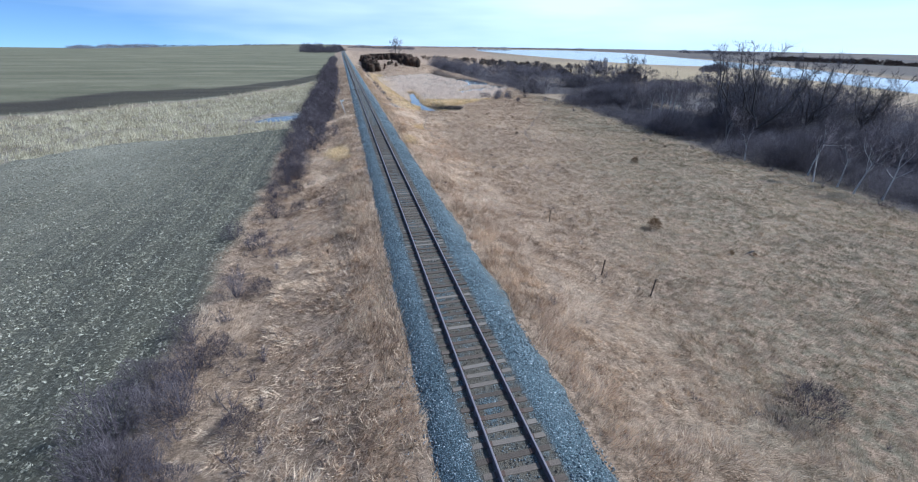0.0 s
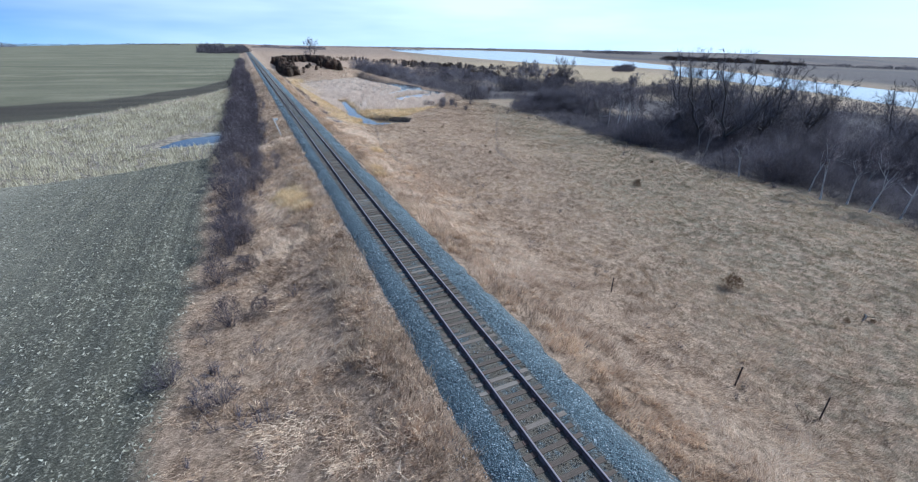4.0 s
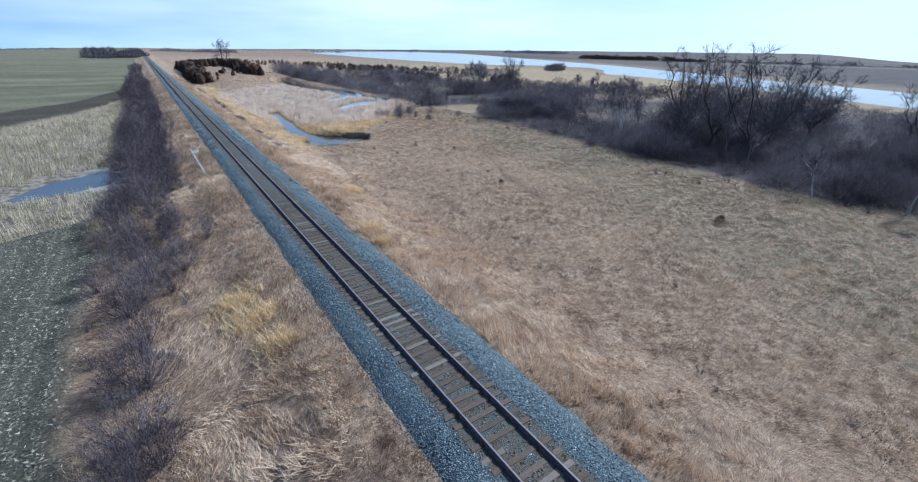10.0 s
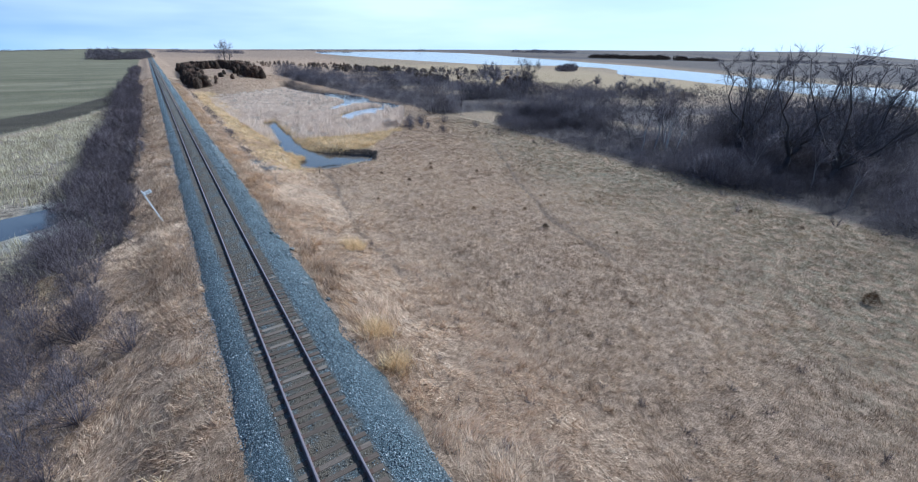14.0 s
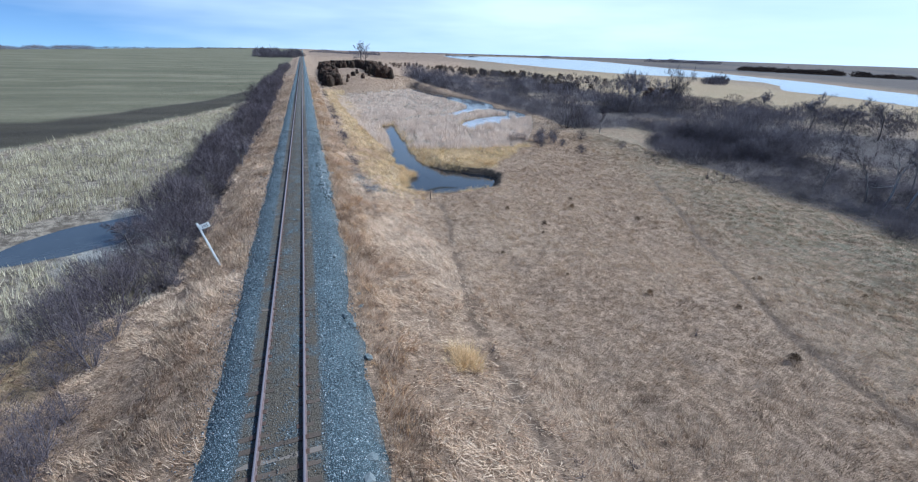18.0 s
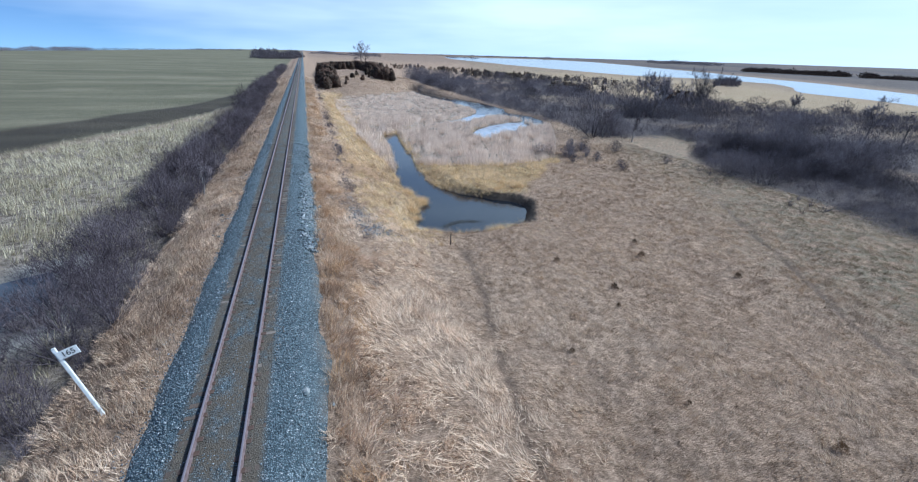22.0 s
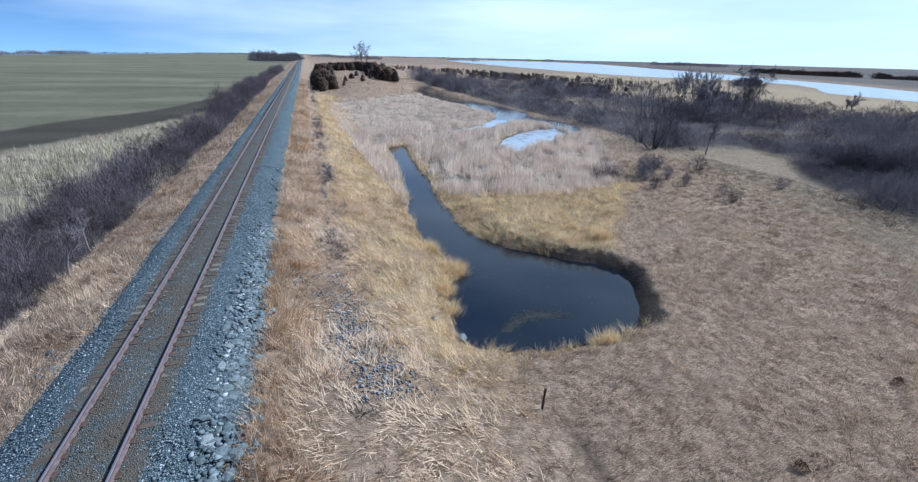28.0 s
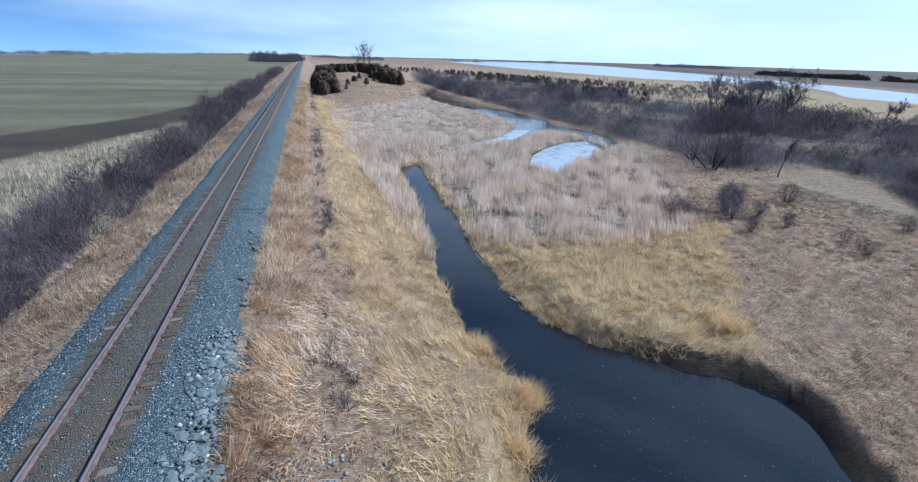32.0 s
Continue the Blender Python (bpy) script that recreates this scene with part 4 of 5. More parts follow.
def sedge_keep(x, y):
    w = water_gap(x, y)
    strip = sstep(7, 9, x + 1.5 * (vnoise(x, y, 4, 23) - 0.5)) * sstep(16, 13.5, x) * sstep(96, 106, y) * sstep(235, 215, y)
    return (w > 0.1) * np.maximum(inside(SEDGE, x, y) + 2.2 * (vnoise(x, y, 2.5, 29) - 0.5) < 0.3, np.maximum(strip * 0.8, (w < 1.3) * (y < 160) * 0.9 * (1 - sstep(20, 22, x) * sstep(114, 111, y)))) * (0.35 + 0.8 * vnoise(x, y, 1.4, 24))


M_RUST = blade_material("rust brown bluestem grass", (0.233, 0.13, 0.064), (0.424, 0.255, 0.129), (0.615, 0.40, 0.216), (0.742, 0.52, 0.304), 0.28)
x, y = scatter(3.5, 6.6, 56, 260, 17000, lambda x, y: not_bed(x, y) * sstep(6.4, 4.8, x + 1.2 * (vnoise(x, y, 3, 91) - 0.5)) * (0.15 + 1.0 * sstep(0.3, 0.65, vnoise(x, y, 2.0, 92))) * (0.25 + 0.75 * sstep(88, 104, y)), r_g)
add_stuff("bluestem_grass", "rust-brown bluestem grass standing beside the ballast", "grass", blades(x, y, height(x, y), 6, 0.42 + 0.45 * vnoise(x, y, 1.0, 93), np.full(len(x), 0.03), 0.5 + 0.4 * vnoise(x, y, 2.5, 94), r_g, 2 * np.pi * vnoise(x, y, 4, 95), np.clip(0.1 + 0.75 * vnoise(x, y, 0.8, 96), 0, 1)), M_RUST)
x, y = scatter(7, 42, 96, 235, 42000, sedge_keep, r_g)
clump = vnoise(x, y, 1.3, 25)
add_stuff("golden_sedge", "golden yellow sedge bent over along the banks", "sedge", blades(x, y, height(x, y), 10, 0.5 + 0.5 * clump, np.full(len(x), 0.026), 0.85 - 0.3 * clump, r_g, 2 * np.pi * vnoise(x, y, 3, 26), np.clip(0.2 + 0.65 * clump, 0, 1)), M_GOLD)


def residue_keep(x, y):
    row = 0.5 + 0.5 * np.cos(2 * np.pi * (x + 0.3 * vnoise(x, y, 4, 27)) / 0.76)
    return sstep(-13.4, -14.4, x) * (1 - marsh_mask(x, y)) * (y < np.interp(x, MARSH_X, MARSH_LOW)) * (0.25 + 0.75 * row) * (0.1 + 1.3 * sstep(0.35, 0.75, vnoise(x, y, 0.45, 29))) * (0.3 + 0.8 * vnoise(x, y, 3, 28))


x, y = scatter(-62, -13, 2, 80, 260000, residue_keep, r_g)
add_stuff("corn_residue", "pale chopped corn stalks lying in rows on brown soil", "crop residue", blades(x, y, height(x, y) + 0.03, 1, np.full(len(x), 0.17), np.full(len(x), 0.12), np.full(len(x), 1.25), r_g, None, r_g.random(len(x))), M_STRAW)


# ---- shrubs, trees and the small things ----
def at_ground(x, y, turn=0.0, size=1.0, sink=0.03):
    return pose(x, y, float(height(x, y)) - sink, 0, 0, turn) @ Matrix.Diagonal((size, size, size, 1))


r_s = np.random.default_rng(31)
shrub_kinds = []
for k in range(5):
    r_k = np.random.default_rng(50 + k)
    v, f = joined([shrub_twigs(r_k, 520, 2.5 + 0.2 * k, 1.7 + 0.15 * (k % 3), 0.0115, 18, 0.8), brush_dome(r_k, 1150, 2.3 + 0.2 * k, 1.75 + 0.15 * (k % 3), 0.0052, 0.55, (0.09, 0.24))])
    shrub_kinds.append(mesh_of("shrub", v, f, M_TWIG))


def shrub(x, y, size, label="leafless purple-grey shrub on the embankment", group="shrubs along the track"):
    ob = new("shrub", shrub_kinds[r_s.integers(5)])
    ob.matrix_basis = at_ground(x, y, r_s.uniform(0, 360), size)
    return tagged(ob, label, "shrub", group)


for x, y, size in ((-11.2, 47.5, 1.05), (-11.3, 44.5, 0.95), (-10.4, 46, 0.8), (-11.0, 51, 1.1), (-10.8, 55, 1.15), (-11.5, 58.5, 1.2), (-11.2, 34.0, 0.75), (-11.8, 20.5, 0.75), (-12.6, 13.6, 0.9), (-14.2, 10.5, 1.05), (-13.4, 8.2, 1.0), (-12.2, 11.5, 0.85),
                   (-13.2, 16.5, 0.7), (-12.4, 9.0, 0.7), (-6.4, 66.5, 0.75), (-13.8, 30.0, 0.6), (-11.4, 27.5, 0.55), (-12.0, 40, 0.7)):
    shrub(x, y, size)
y = 60.0
while y < 430:
    big = 1.0 + 0.30 * float(sstep(76, 88, y)) + 0.15 * (y > 150)
    shrub(-10.6 + r_s.normal(0, 0.9), y, r_s.uniform(0.6, 1.25) * big)
    if y < 260 and r_s.random() < 0.85:
        shrub(-8.7 + r_s.normal(0, 0.5), y + r_s.uniform(0, 1), r_s.uniform(0.45, 0.95) * big)
    if 76 < y < 260 and r_s.random() < 0.6:
        shrub(-7.2 + r_s.normal(0, 0.35), y + r_s.uniform(0, 1), r_s.uniform(0.35, 0.7) * big)
    if 62 < y < 150:
        shrub(-12.5 + r_s.normal(0, 0.7), y + r_s.uniform(0, 1), r_s.uniform(0.55, 1.0) * big)
    y += r_s.uniform(1.7, 3.2) * (1.0 if y < 260 else 1.6)
fuzzy_kinds = [mesh_of("round_shrub", *brush_dome(np.random.default_rng(520 + k), 3200, 2.1, 1.45 + 0.12 * k, 0.0058, 0.5, (0.07, 0.22)), M_TWIG) for k in range(3)]


def round_shrub(x, y, size, label):
    ob = new("shrub", fuzzy_kinds[r_s.integers(3)])
    ob.matrix_basis = at_ground(x, y, r_s.uniform(0, 360), size)
    return tagged(ob, label, "shrub", "round shrubs")


round_shrub(14.4, 5.6, 0.92, "fuzzy round grey shrub standing alone in the pasture")
for x, y, size in ((-13.4, 8.6, 1.0), (-12.6, 11.2, 1.1), (-11.6, 7.6, 0.85), (-14.0, 13.2, 0.9), (-11.4, 14.8, 0.7), (-10.4, 20.5, 0.6), (-9.6, 9.8, 0.6), (-10.6, 46.6, 0.95), (-10.9, 51.5, 1.1), (-9.4, 34.6, 0.6), (-10.2, 41, 0.7)):
    round_shrub(x, y, size, "round purple-grey leafless shrub at the field's edge")
willow_kinds = [mesh_of("willow", *joined([brush_dome(np.random.default_rng(540 + k), 1500, 2.2, 1.2, 0.0045, 0.4, (0.08, 0.24)), shrub_twigs(np.random.default_rng(550 + k), 260, 2.4, 1.2, 0.016, 12, 0.5)]), M_WOODTWIG) for k in range(3)]
for x, y, size in ((41.4, 126.4, 1.15), (42.9, 128.4, 1.3), (44.4, 126.2, 0.8), (44.6, 123.6, 0.75), (40.4, 123.6, 0.7), (46.2, 130.2, 0.8)):
    ob = new("shrub", willow_kinds[r_s.integers(3)])
    ob.matrix_basis = at_ground(x, y, r_s.uniform(0, 360), size)
    tagged(ob, "grey willow shrub with bare stems at the marsh's edge", "shrub", "willow shrubs")
for x, y, size in ((52, 129, 0.85), (38.2, 130, 1.05), (39.6, 129.4, 0.9), (47, 131, 0.8), (46, 120, 0.5), (45, 118, 0.6), (55, 120.5, 0.7)):
    shrub(x, y, size, "leafless grey shrub standing in the dry grass", "shrubs in the pasture")

# the thicket: rounded bushes that crowd together, each with its own height and tone
r_w = np.random.default_rng(41)


def thicket(name, x0, x1, y0, y1, tries, hmin, hmax, twigs, thick, wide=0.85, keep_of=None, label="dense leafless thicket of grey-purple brush", tone=0.0):
    kinds = [brush_dome(np.random.default_rng(70 + k), twigs, 1.0, wide + 0.1 * (k % 3), thick, 0.6, (0.08, 0.22)) for k in range(6)]
    x, y = r_w.uniform(x0, x1, tries), r_w.uniform(y0, y1, tries)
    mask = woods_mask(x, y) if keep_of is None else keep_of(x, y)
    keep = r_w.random(tries) < mask * (0.35 + 0.8 * vnoise(x, y, 12, 33))
    x, y = x[keep], y[keep]
    z, out, tones = height(x, y), [], []
    for px, py, pz in zip(x, y, z):
        v, f = kinds[r_w.integers(6)]
        h, a = r_w.uniform(hmin, hmax) * (0.42 + 0.30 * float(vnoise(px, py, 4, 36)) + 0.85 * float(sstep(0.40, 0.80, vnoise(px, py, 11, 34)))), r_w.uniform(0, 6.3)
        h *= 1 - 0.12 * float(sstep(76, 90, py) * sstep(136, 126, py) * sstep(84, 72, px))
        c, s = math.cos(a), math.sin(a)
        q = v * h
        out.append((np.stack([q[:, 0] * c - q[:, 1] * s + px, q[:, 0] * s + q[:, 1] * c + py, q[:, 2] + pz - 0.05], 1), f))
        tones.append(np.full(len(v), tone + 0.25 + 0.40 * float(vnoise(px, py, 9, 37)) + r_w.normal(0, 0.26)))
    v, f = joined(out)
    tagged(new(name, mesh_of(name, v, f, M_BRUSH, False, {"tint": np.clip(np.concatenate(tones), 0, 1)})), label, "thicket", kind="stuff")


def creek_bank(x, y):
    """The low brush on the far bank of the creek."""
    return sstep(4, 1, np.abs(x - np.interp(y, [140, 160, 180, 200, 230, 260, 300], [60.5, 61, 61.5, 61.5, 60, 55.5, 54]) - 1.5)) * (y > 140) * (y < 300)


thicket("thicket", 44, 92, -60, 150, 1900, 2.6, 4.6, 800, 0.0062, 0.70)
thicket("thicket", 48, 80, 20, 142, 1300, 2.2, 3.5, 640, 0.0072, 0.70)
thicket("thicket", 52, 78, 66, 132, 620, 2.2, 3.2, 560, 0.0080, 0.72)
thicket("thicket", 88, 190, -60, 180, 1500, 2.8, 5.0, 360, 0.011)
thicket("thicket", 52, 170, 140, 420, 2300, 2.6, 5.4, 380, 0.0105, tone=0.12)
thicket("thicket", 55, 66, 140, 300, 600, 2.0, 3.4, 340, 0.010, 0.85, creek_bank, "low grey brush on the far bank of the creek")
thicket("thicket", 72, 128, -30, 84, 480, 5.5, 9.0, 620, 0.0036, 0.30, None, "tall leafless saplings standing over the brush", 0.15)
thicket("thicket", 54, 74, 134, 156, 120, 6.0, 8.0, 1000, 0.0042, 0.46, lambda x, y: np.exp(-((x - 63.5) / 4.2) ** 2 - ((y - 144.5) / 4.6) ** 2), "tall rounded grey willow brush at the end of the marsh", 0.05)


def cottonwood(x, y, h, w, seed, label, lean=0.0, trunk=0.5, limbs=4, group="large trees of the wood", fine=0.022):
    """A trunk that divides low into heavy crooked limbs, with branches, sprays and twigs."""
    r = np.random.default_rng(seed)
    tree = new("tree")
    tree.matrix_basis = at_ground(x, y, 0)
    tagged(tree, label, "tree", group)
    fork = np.array([lean * 0.16 * w, 0.0, r.uniform(0.13, 0.2) * h])
    segs, thin = [(np.array([0, 0, -0.3]), fork * [0.5, 1, 0.5], trunk * 1.35, trunk), (fork * [0.5, 1, 0.5], fork, trunk, trunk * 0.9)], []

    def sweep(p, q, r0, r1, steps, crook):
        """A crooked limb from p to q; returns its joints."""
        joints = [p]
        for k in range(1, steps + 1):
            t = k / steps
            bow = np.array([0.05 * r.normal() * np.linalg.norm(q - p) * t * (1 - t), 0, -0.10 * np.linalg.norm(q - p) * math.sin(3.14 * t)])
            joints.append(p + (q - p) * t + bow + (r.normal(0, crook, 3) if k < steps else 0))
        for k in range(steps):
            a, b = r0 + (r1 - r0) * k / steps, r0 + (r1 - r0) * (k + 1) / steps
            segs.append((joints[k], joints[k + 1], a, b))
        return joints

    for k in range(limbs):
        az = 6.283 * (k + r.uniform(0, 0.7)) / limbs
        out = r.uniform(0.28, 0.52) * w
        end = np.array([math.cos(az) * out + lean * 0.38 * w, math.sin(az) * out, h * r.uniform(0.72, 1.0)])
        main = sweep(fork, end, trunk * r.uniform(0.50, 0.68), max(0.04, 1.6 * fine), 6, 0.022 * h)
        for j in range(1, 7):
            for _ in range(3):
                base = main[j]
                way = (base - fork) / max(np.linalg.norm(base - fork), 0.1) * 0.5 + r.normal(0, 0.6, 3) + [0, 0, 0.30]
                way /= np.linalg.norm(way)
                size = h * r.uniform(0.13, 0.27) * (1.15 - 0.09 * j)
                tip = base + way * size
                twig = sweep(base, tip, trunk * 0.15 * (1.1 - 0.12 * j), max(0.018, 0.9 * fine), 3, 0.09 * size)
                for b in twig[1:]:
                    for _ in range(3):
                        d = way * 0.6 + r.normal(0, 0.6, 3) + [0, 0, 0.30]
                        d *= size * r.uniform(0.25, 0.5) / np.linalg.norm(d)
                        segs.append((b, b + d, max(0.020, fine), 0.6 * fine))
                        for _ in range(11):
                            e = d * r.uniform(0.3, 0.9) + r.normal(0, 0.34, 3) * np.linalg.norm(d)
                            thin.append((b + d * r.uniform(0.2, 1.0), b + d + e, fine))
    part("trunk", mesh_of("trunk", *tubes(segs, 5), M_BARK, True), None, tree)
    part("crown", mesh_of("crown", *slivers(np.array([t[0] for t in thin]), np.array([t[1] for t in thin]), np.array([1.0 * t[2] for t in thin]), r), M_WOODTWIG), None, tree)
    return tree


def bare_tree(x, y, h, seed, label, spread=1.0, trunk=0.3, bark=M_BARK, twig=M_WOODTWIG, forks=4, upright=0.55, group="bare trees of the wood", fine=0.016, many=5):
    r = np.random.default_rng(seed)
    limbs, twigs = tree_limbs(r, h, spread, forks, trunk, upright, fine, many)
    tree = new("tree")
    tree.matrix_basis = at_ground(x, y, seed * 47 % 360)
    tagged(tree, label, "tree", group)
    part("trunk", mesh_of("trunk", *tubes(limbs, 5), bark, True), None, tree)
    part("crown", mesh_of("crown", *cones([t[0] for t in twigs], [t[1] for t in twigs], [t[2] for t in twigs]), twig), None, tree)
    return tree


for k, (x, y, h, w, lean) in enumerate(((69.0, 65.3, 14.5, 12, 0.1), (67.0, 59.6, 15.0, 14, 0.8), (83.5, 62, 14.5, 12, 0.2), (76.4, 74.6, 15, 12, 0.0), (80, 35, 16, 14, 0.4), (96, 60, 12, 11, 0.0), (92, 44, 12, 11, 0.0), (100, 84, 11, 10, 0.0))):
    cottonwood(x, y, h, w, 101 + k, "large dark leafless cottonwood with heavy spreading limbs", lean, 0.38 if h > 14 else 0.26, 5, fine=0.016)
cottonwood(130, 187, 14.5, 11, 131, "lone leafless cottonwood near the lake shore", 0.15, 0.42, 4, "lone trees", 0.03)
for k, (dx, dy, h) in enumerate(((0, 0, 11), (1.6, 0.8, 10), (-1.5, 1.2, 9.5), (0.6, -1.6, 9), (3.2, 2.4, 9.5), (-3.0, 2.6, 8.5))):
    bare_tree(69.3 + dx, 83.5 + dy, h, 221 + k, "pale leafless aspen of a clump in the brush", 0.7, 0.11, M_PALEBARK, M_TWIG, 3, 0.9, "pale aspen clump", 0.016, 10)
bare_tree(46, 431, 19, 132, "tall lone leafless tree on the cedar knoll", 0.75, 0.55, upright=0.9, fine=0.06, many=7)
bare_tree(48.5, 434, 17, 133, "tall leafless tree on the cedar knoll", 0.75, 0.4, upright=0.9, fine=0.06)
for k, (x, y, h) in enumerate(((118, 130, 10), (124, 126, 9.5), (131, 122, 9), (172, 183, 8), (178, 188, 6.5))):
    bare_tree(x, y, h, 191 + k, "broad leafless tree above the thicket near the lake", 0.9, 0.17, upright=0.7, fine=0.022, many=14)
for k, (x, y, h) in enumerate(((104, 176, 8.5), (108, 181, 9), (113, 188, 9), (117, 197, 9.5), (122, 192, 8.5), (98, 172, 7.5), (128, 205, 9), (110, 192, 8.5), (131, 212, 9), (119, 186, 8))):
    bare_tree(x, y, 1.32 * h, 141 + k, "leafless tree rising out of the thicket", 0.6, 0.16, upright=1.0, fine=0.03, many=8)
for k, (x, y, h) in enumerate(((52.0, 45.2, 6.0), (52.4, 35.2, 7), (53.6, 33.0, 6.5), (52.6, 30.4, 7.5), (54.5, 37.5, 7.5), (53.5, 28, 7), (63, 138, 5.5), (59, 142, 5), (-9.6, 121, 4.2), (66, 88, 8), (68, 84, 8.5), (64, 92, 7), (71, 80, 8), (60, 66, 7), (63, 60, 7.5), (58, 55, 6.5), (58.5, 34, 7), (-7.2, 118, 3.6), (-6.3, 113.5, 3.3), (61.5, 143, 5.5), (77, 89, 7.5))):
    bare_tree(x, y, h, 151 + k, "slender pale dead tree at the edge of the brush", 0.6, 0.10 if x > 0 else 0.07, M_PALEBARK if 45 < x < 56 else M_GREYBARK, M_TWIG, 3, 0.95, many=9)
for k, (x, y, h) in enumerate(((-10.6, 142, 4.4), (-9.4, 146, 4.6), (-11.5, 92, 3.6))):
    bare_tree(x, y, h, 171 + k, "leafless dark bush tree above the hedge", 1.2, 0.10, M_BARK, M_TWIG, 3, 0.5, many=9)


def cedar_mesh(seed, h, w, count, material):
    """Sprays of dark foliage round a short stem, wide below and ragged above."""
    r = np.random.default_rng(seed)
    t = r.random(count) ** 1.35
    rad = w * (0.25 + 0.75 * (1 - t) ** 0.7) * np.sqrt(r.uniform(0.25, 1.0, count)) * np.interp(t, [0, 0.12, 1], [0.75, 1, 0.9])
    az = r.uniform(0, 6.283, count)
    rad *= 0.85 + 0.25 * np.sin(3 * az + 5 * t + seed)
    p0 = np.stack([np.cos(az) * rad, np.sin(az) * rad, 0.06 * h + t * h * 0.88], 1)
    way = np.stack([np.cos(az), np.sin(az), r.uniform(0.3, 1.5, count)], 1) + r.normal(0, 0.35, (count, 3))
    p1 = p0 + way / np.linalg.norm(way, axis=1, keepdims=True) * (r.uniform(0.12, 0.26, count) * min(h, 2.2 * w))[:, None]
    stem = (np.array([[0, 0, -0.1]]), np.array([[0, 0, 0.8 * h]]), np.array([0.05 * w]))
    v, f = joined([cones(p0, p1, r.uniform(0.045, 0.085, count) * min(h, 2 * w)), cones(*stem)])
    return mesh_of("cedar", v, f, material)


cedar_kinds = [cedar_mesh(200 + k, 1.0, 0.44 + 0.08 * (k % 3), 250, M_CEDAR) for k in range(4)]
bush_kinds = [mesh_of("juniper", *brush_dome(np.random.default_rng(220 + k), 800, 1.0, 0.56, 0.024, 0.55, (0.10, 0.26)), M_RUSSET) for k in range(3)]


def cedar(x, y, size, label="dark evergreen cedar with winter-brown foliage", group="cedars on the knoll"):
    ob = new("cedar", cedar_kinds[r_s.integers(4)])
    ob.matrix_basis = at_ground(x, y, r_s.uniform(0, 360), size)
    return tagged(ob, label, "evergreen tree", group)


for k in range(95):
    t = k / 94
    cedar(12.2 + 2.5 * t + r_s.normal(0, 1.35), 246 + 150 * t ** 1.4 + r_s.normal(0, 1.5), r_s.uniform(3.2, 5.2))
for k in range(110):
    t = k / 109
    cedar(39 + 1.5 * t + r_s.normal(0, 2.4), 272 + 150 * t ** 1.2 + r_s.normal(0, 3), r_s.uniform(3.0, 5.0))
for k in range(70):
    cedar(14 + r_s.uniform(0, 27), 372 + r_s.uniform(0, 55), r_s.uniform(3.2, 4.8))
for x, y, size in ((20, 262, 1.8), (23, 268, 2.0), (26, 258, 2.2), (24, 285, 1.8), (18.5, 250, 1.5), (28, 300, 2.2), (31, 276, 1.6)):
    cedar(x, y, size, "small round cedar on the open grassy slope")
for x, y, size in ((146, 212, 5.4), (151, 214, 5.0), (141, 208, 4.8), (156, 216, 5.0), (148, 218, 4.6), (136.5, 205, 4.0), (144, 215, 5.2), (159, 214, 3.4)):
    cedar(x, y, size, "dark cedar in a clump by the lone tree", "cedars near the lake")


def cedar_mass(label, spots):
    kinds = [cedar_mesh(240 + k, 1.0, 0.5, 90, M_CEDAR) for k in range(3)]
    arrays = []
    for me in kinds:
        v, f = np.empty(3 * len(me.vertices), np.float32), np.empty(len(me.loops), np.int32)
        me.vertices.foreach_get("co", v)
        me.loops.foreach_get("vertex_index", f)
        arrays.append((v.reshape(-1, 3), f.reshape(-1, 3)))
        bpy.data.meshes.remove(me)
    v, f = joined([(arrays[k % 3][0] * size + [x, y, float(height(x, y)) - 0.05], arrays[k % 3][1]) for k, (x, y, size) in enumerate(spots)])
    tagged(new("far_cedars", mesh_of("far_cedars", v, f, M_CEDAR)), label, "evergreen trees", kind="stuff")


cedar_mass("far small cedars dotted over pale grassland", [(r_s.uniform(50, 190), r_s.uniform(430, 640), r_s.uniform(1.6, 3.2)) for _ in range(110)])
cedar_mass("dark cedars in belts beyond the thicket", [(150 + r_s.normal(0, 16), 395 + r_s.normal(0, 6), r_s.uniform(3.0, 5.0)) for _ in range(40)] + [(r_s.uniform(110, 215), r_s.uniform(330, 470), r_s.uniform(2.5, 5)) for _ in range(60)] + [(118 + 0.30 * k + r_s.normal(0, 2.5), 262 + 0.1 * k + r_s.normal(0, 4), r_s.uniform(3.0, 4.6)) for k in range(70)])


def juniper(x, y, size, label):
    ob = new("juniper_bush", bush_kinds[r_s.integers(3)])
    ob.matrix_basis = at_ground(x, y, r_s.uniform(0, 360), size * (0.82 if size > 1 else 0.66))
    return tagged(ob, label, "bush", "small bushes in the pasture")


juniper(21.3, 25.3, 1.5, "round russet-brown juniper bush in dry grass")
juniper(34.6, 47.0, 1.25, "small russet juniper with a pointed top in the pasture")
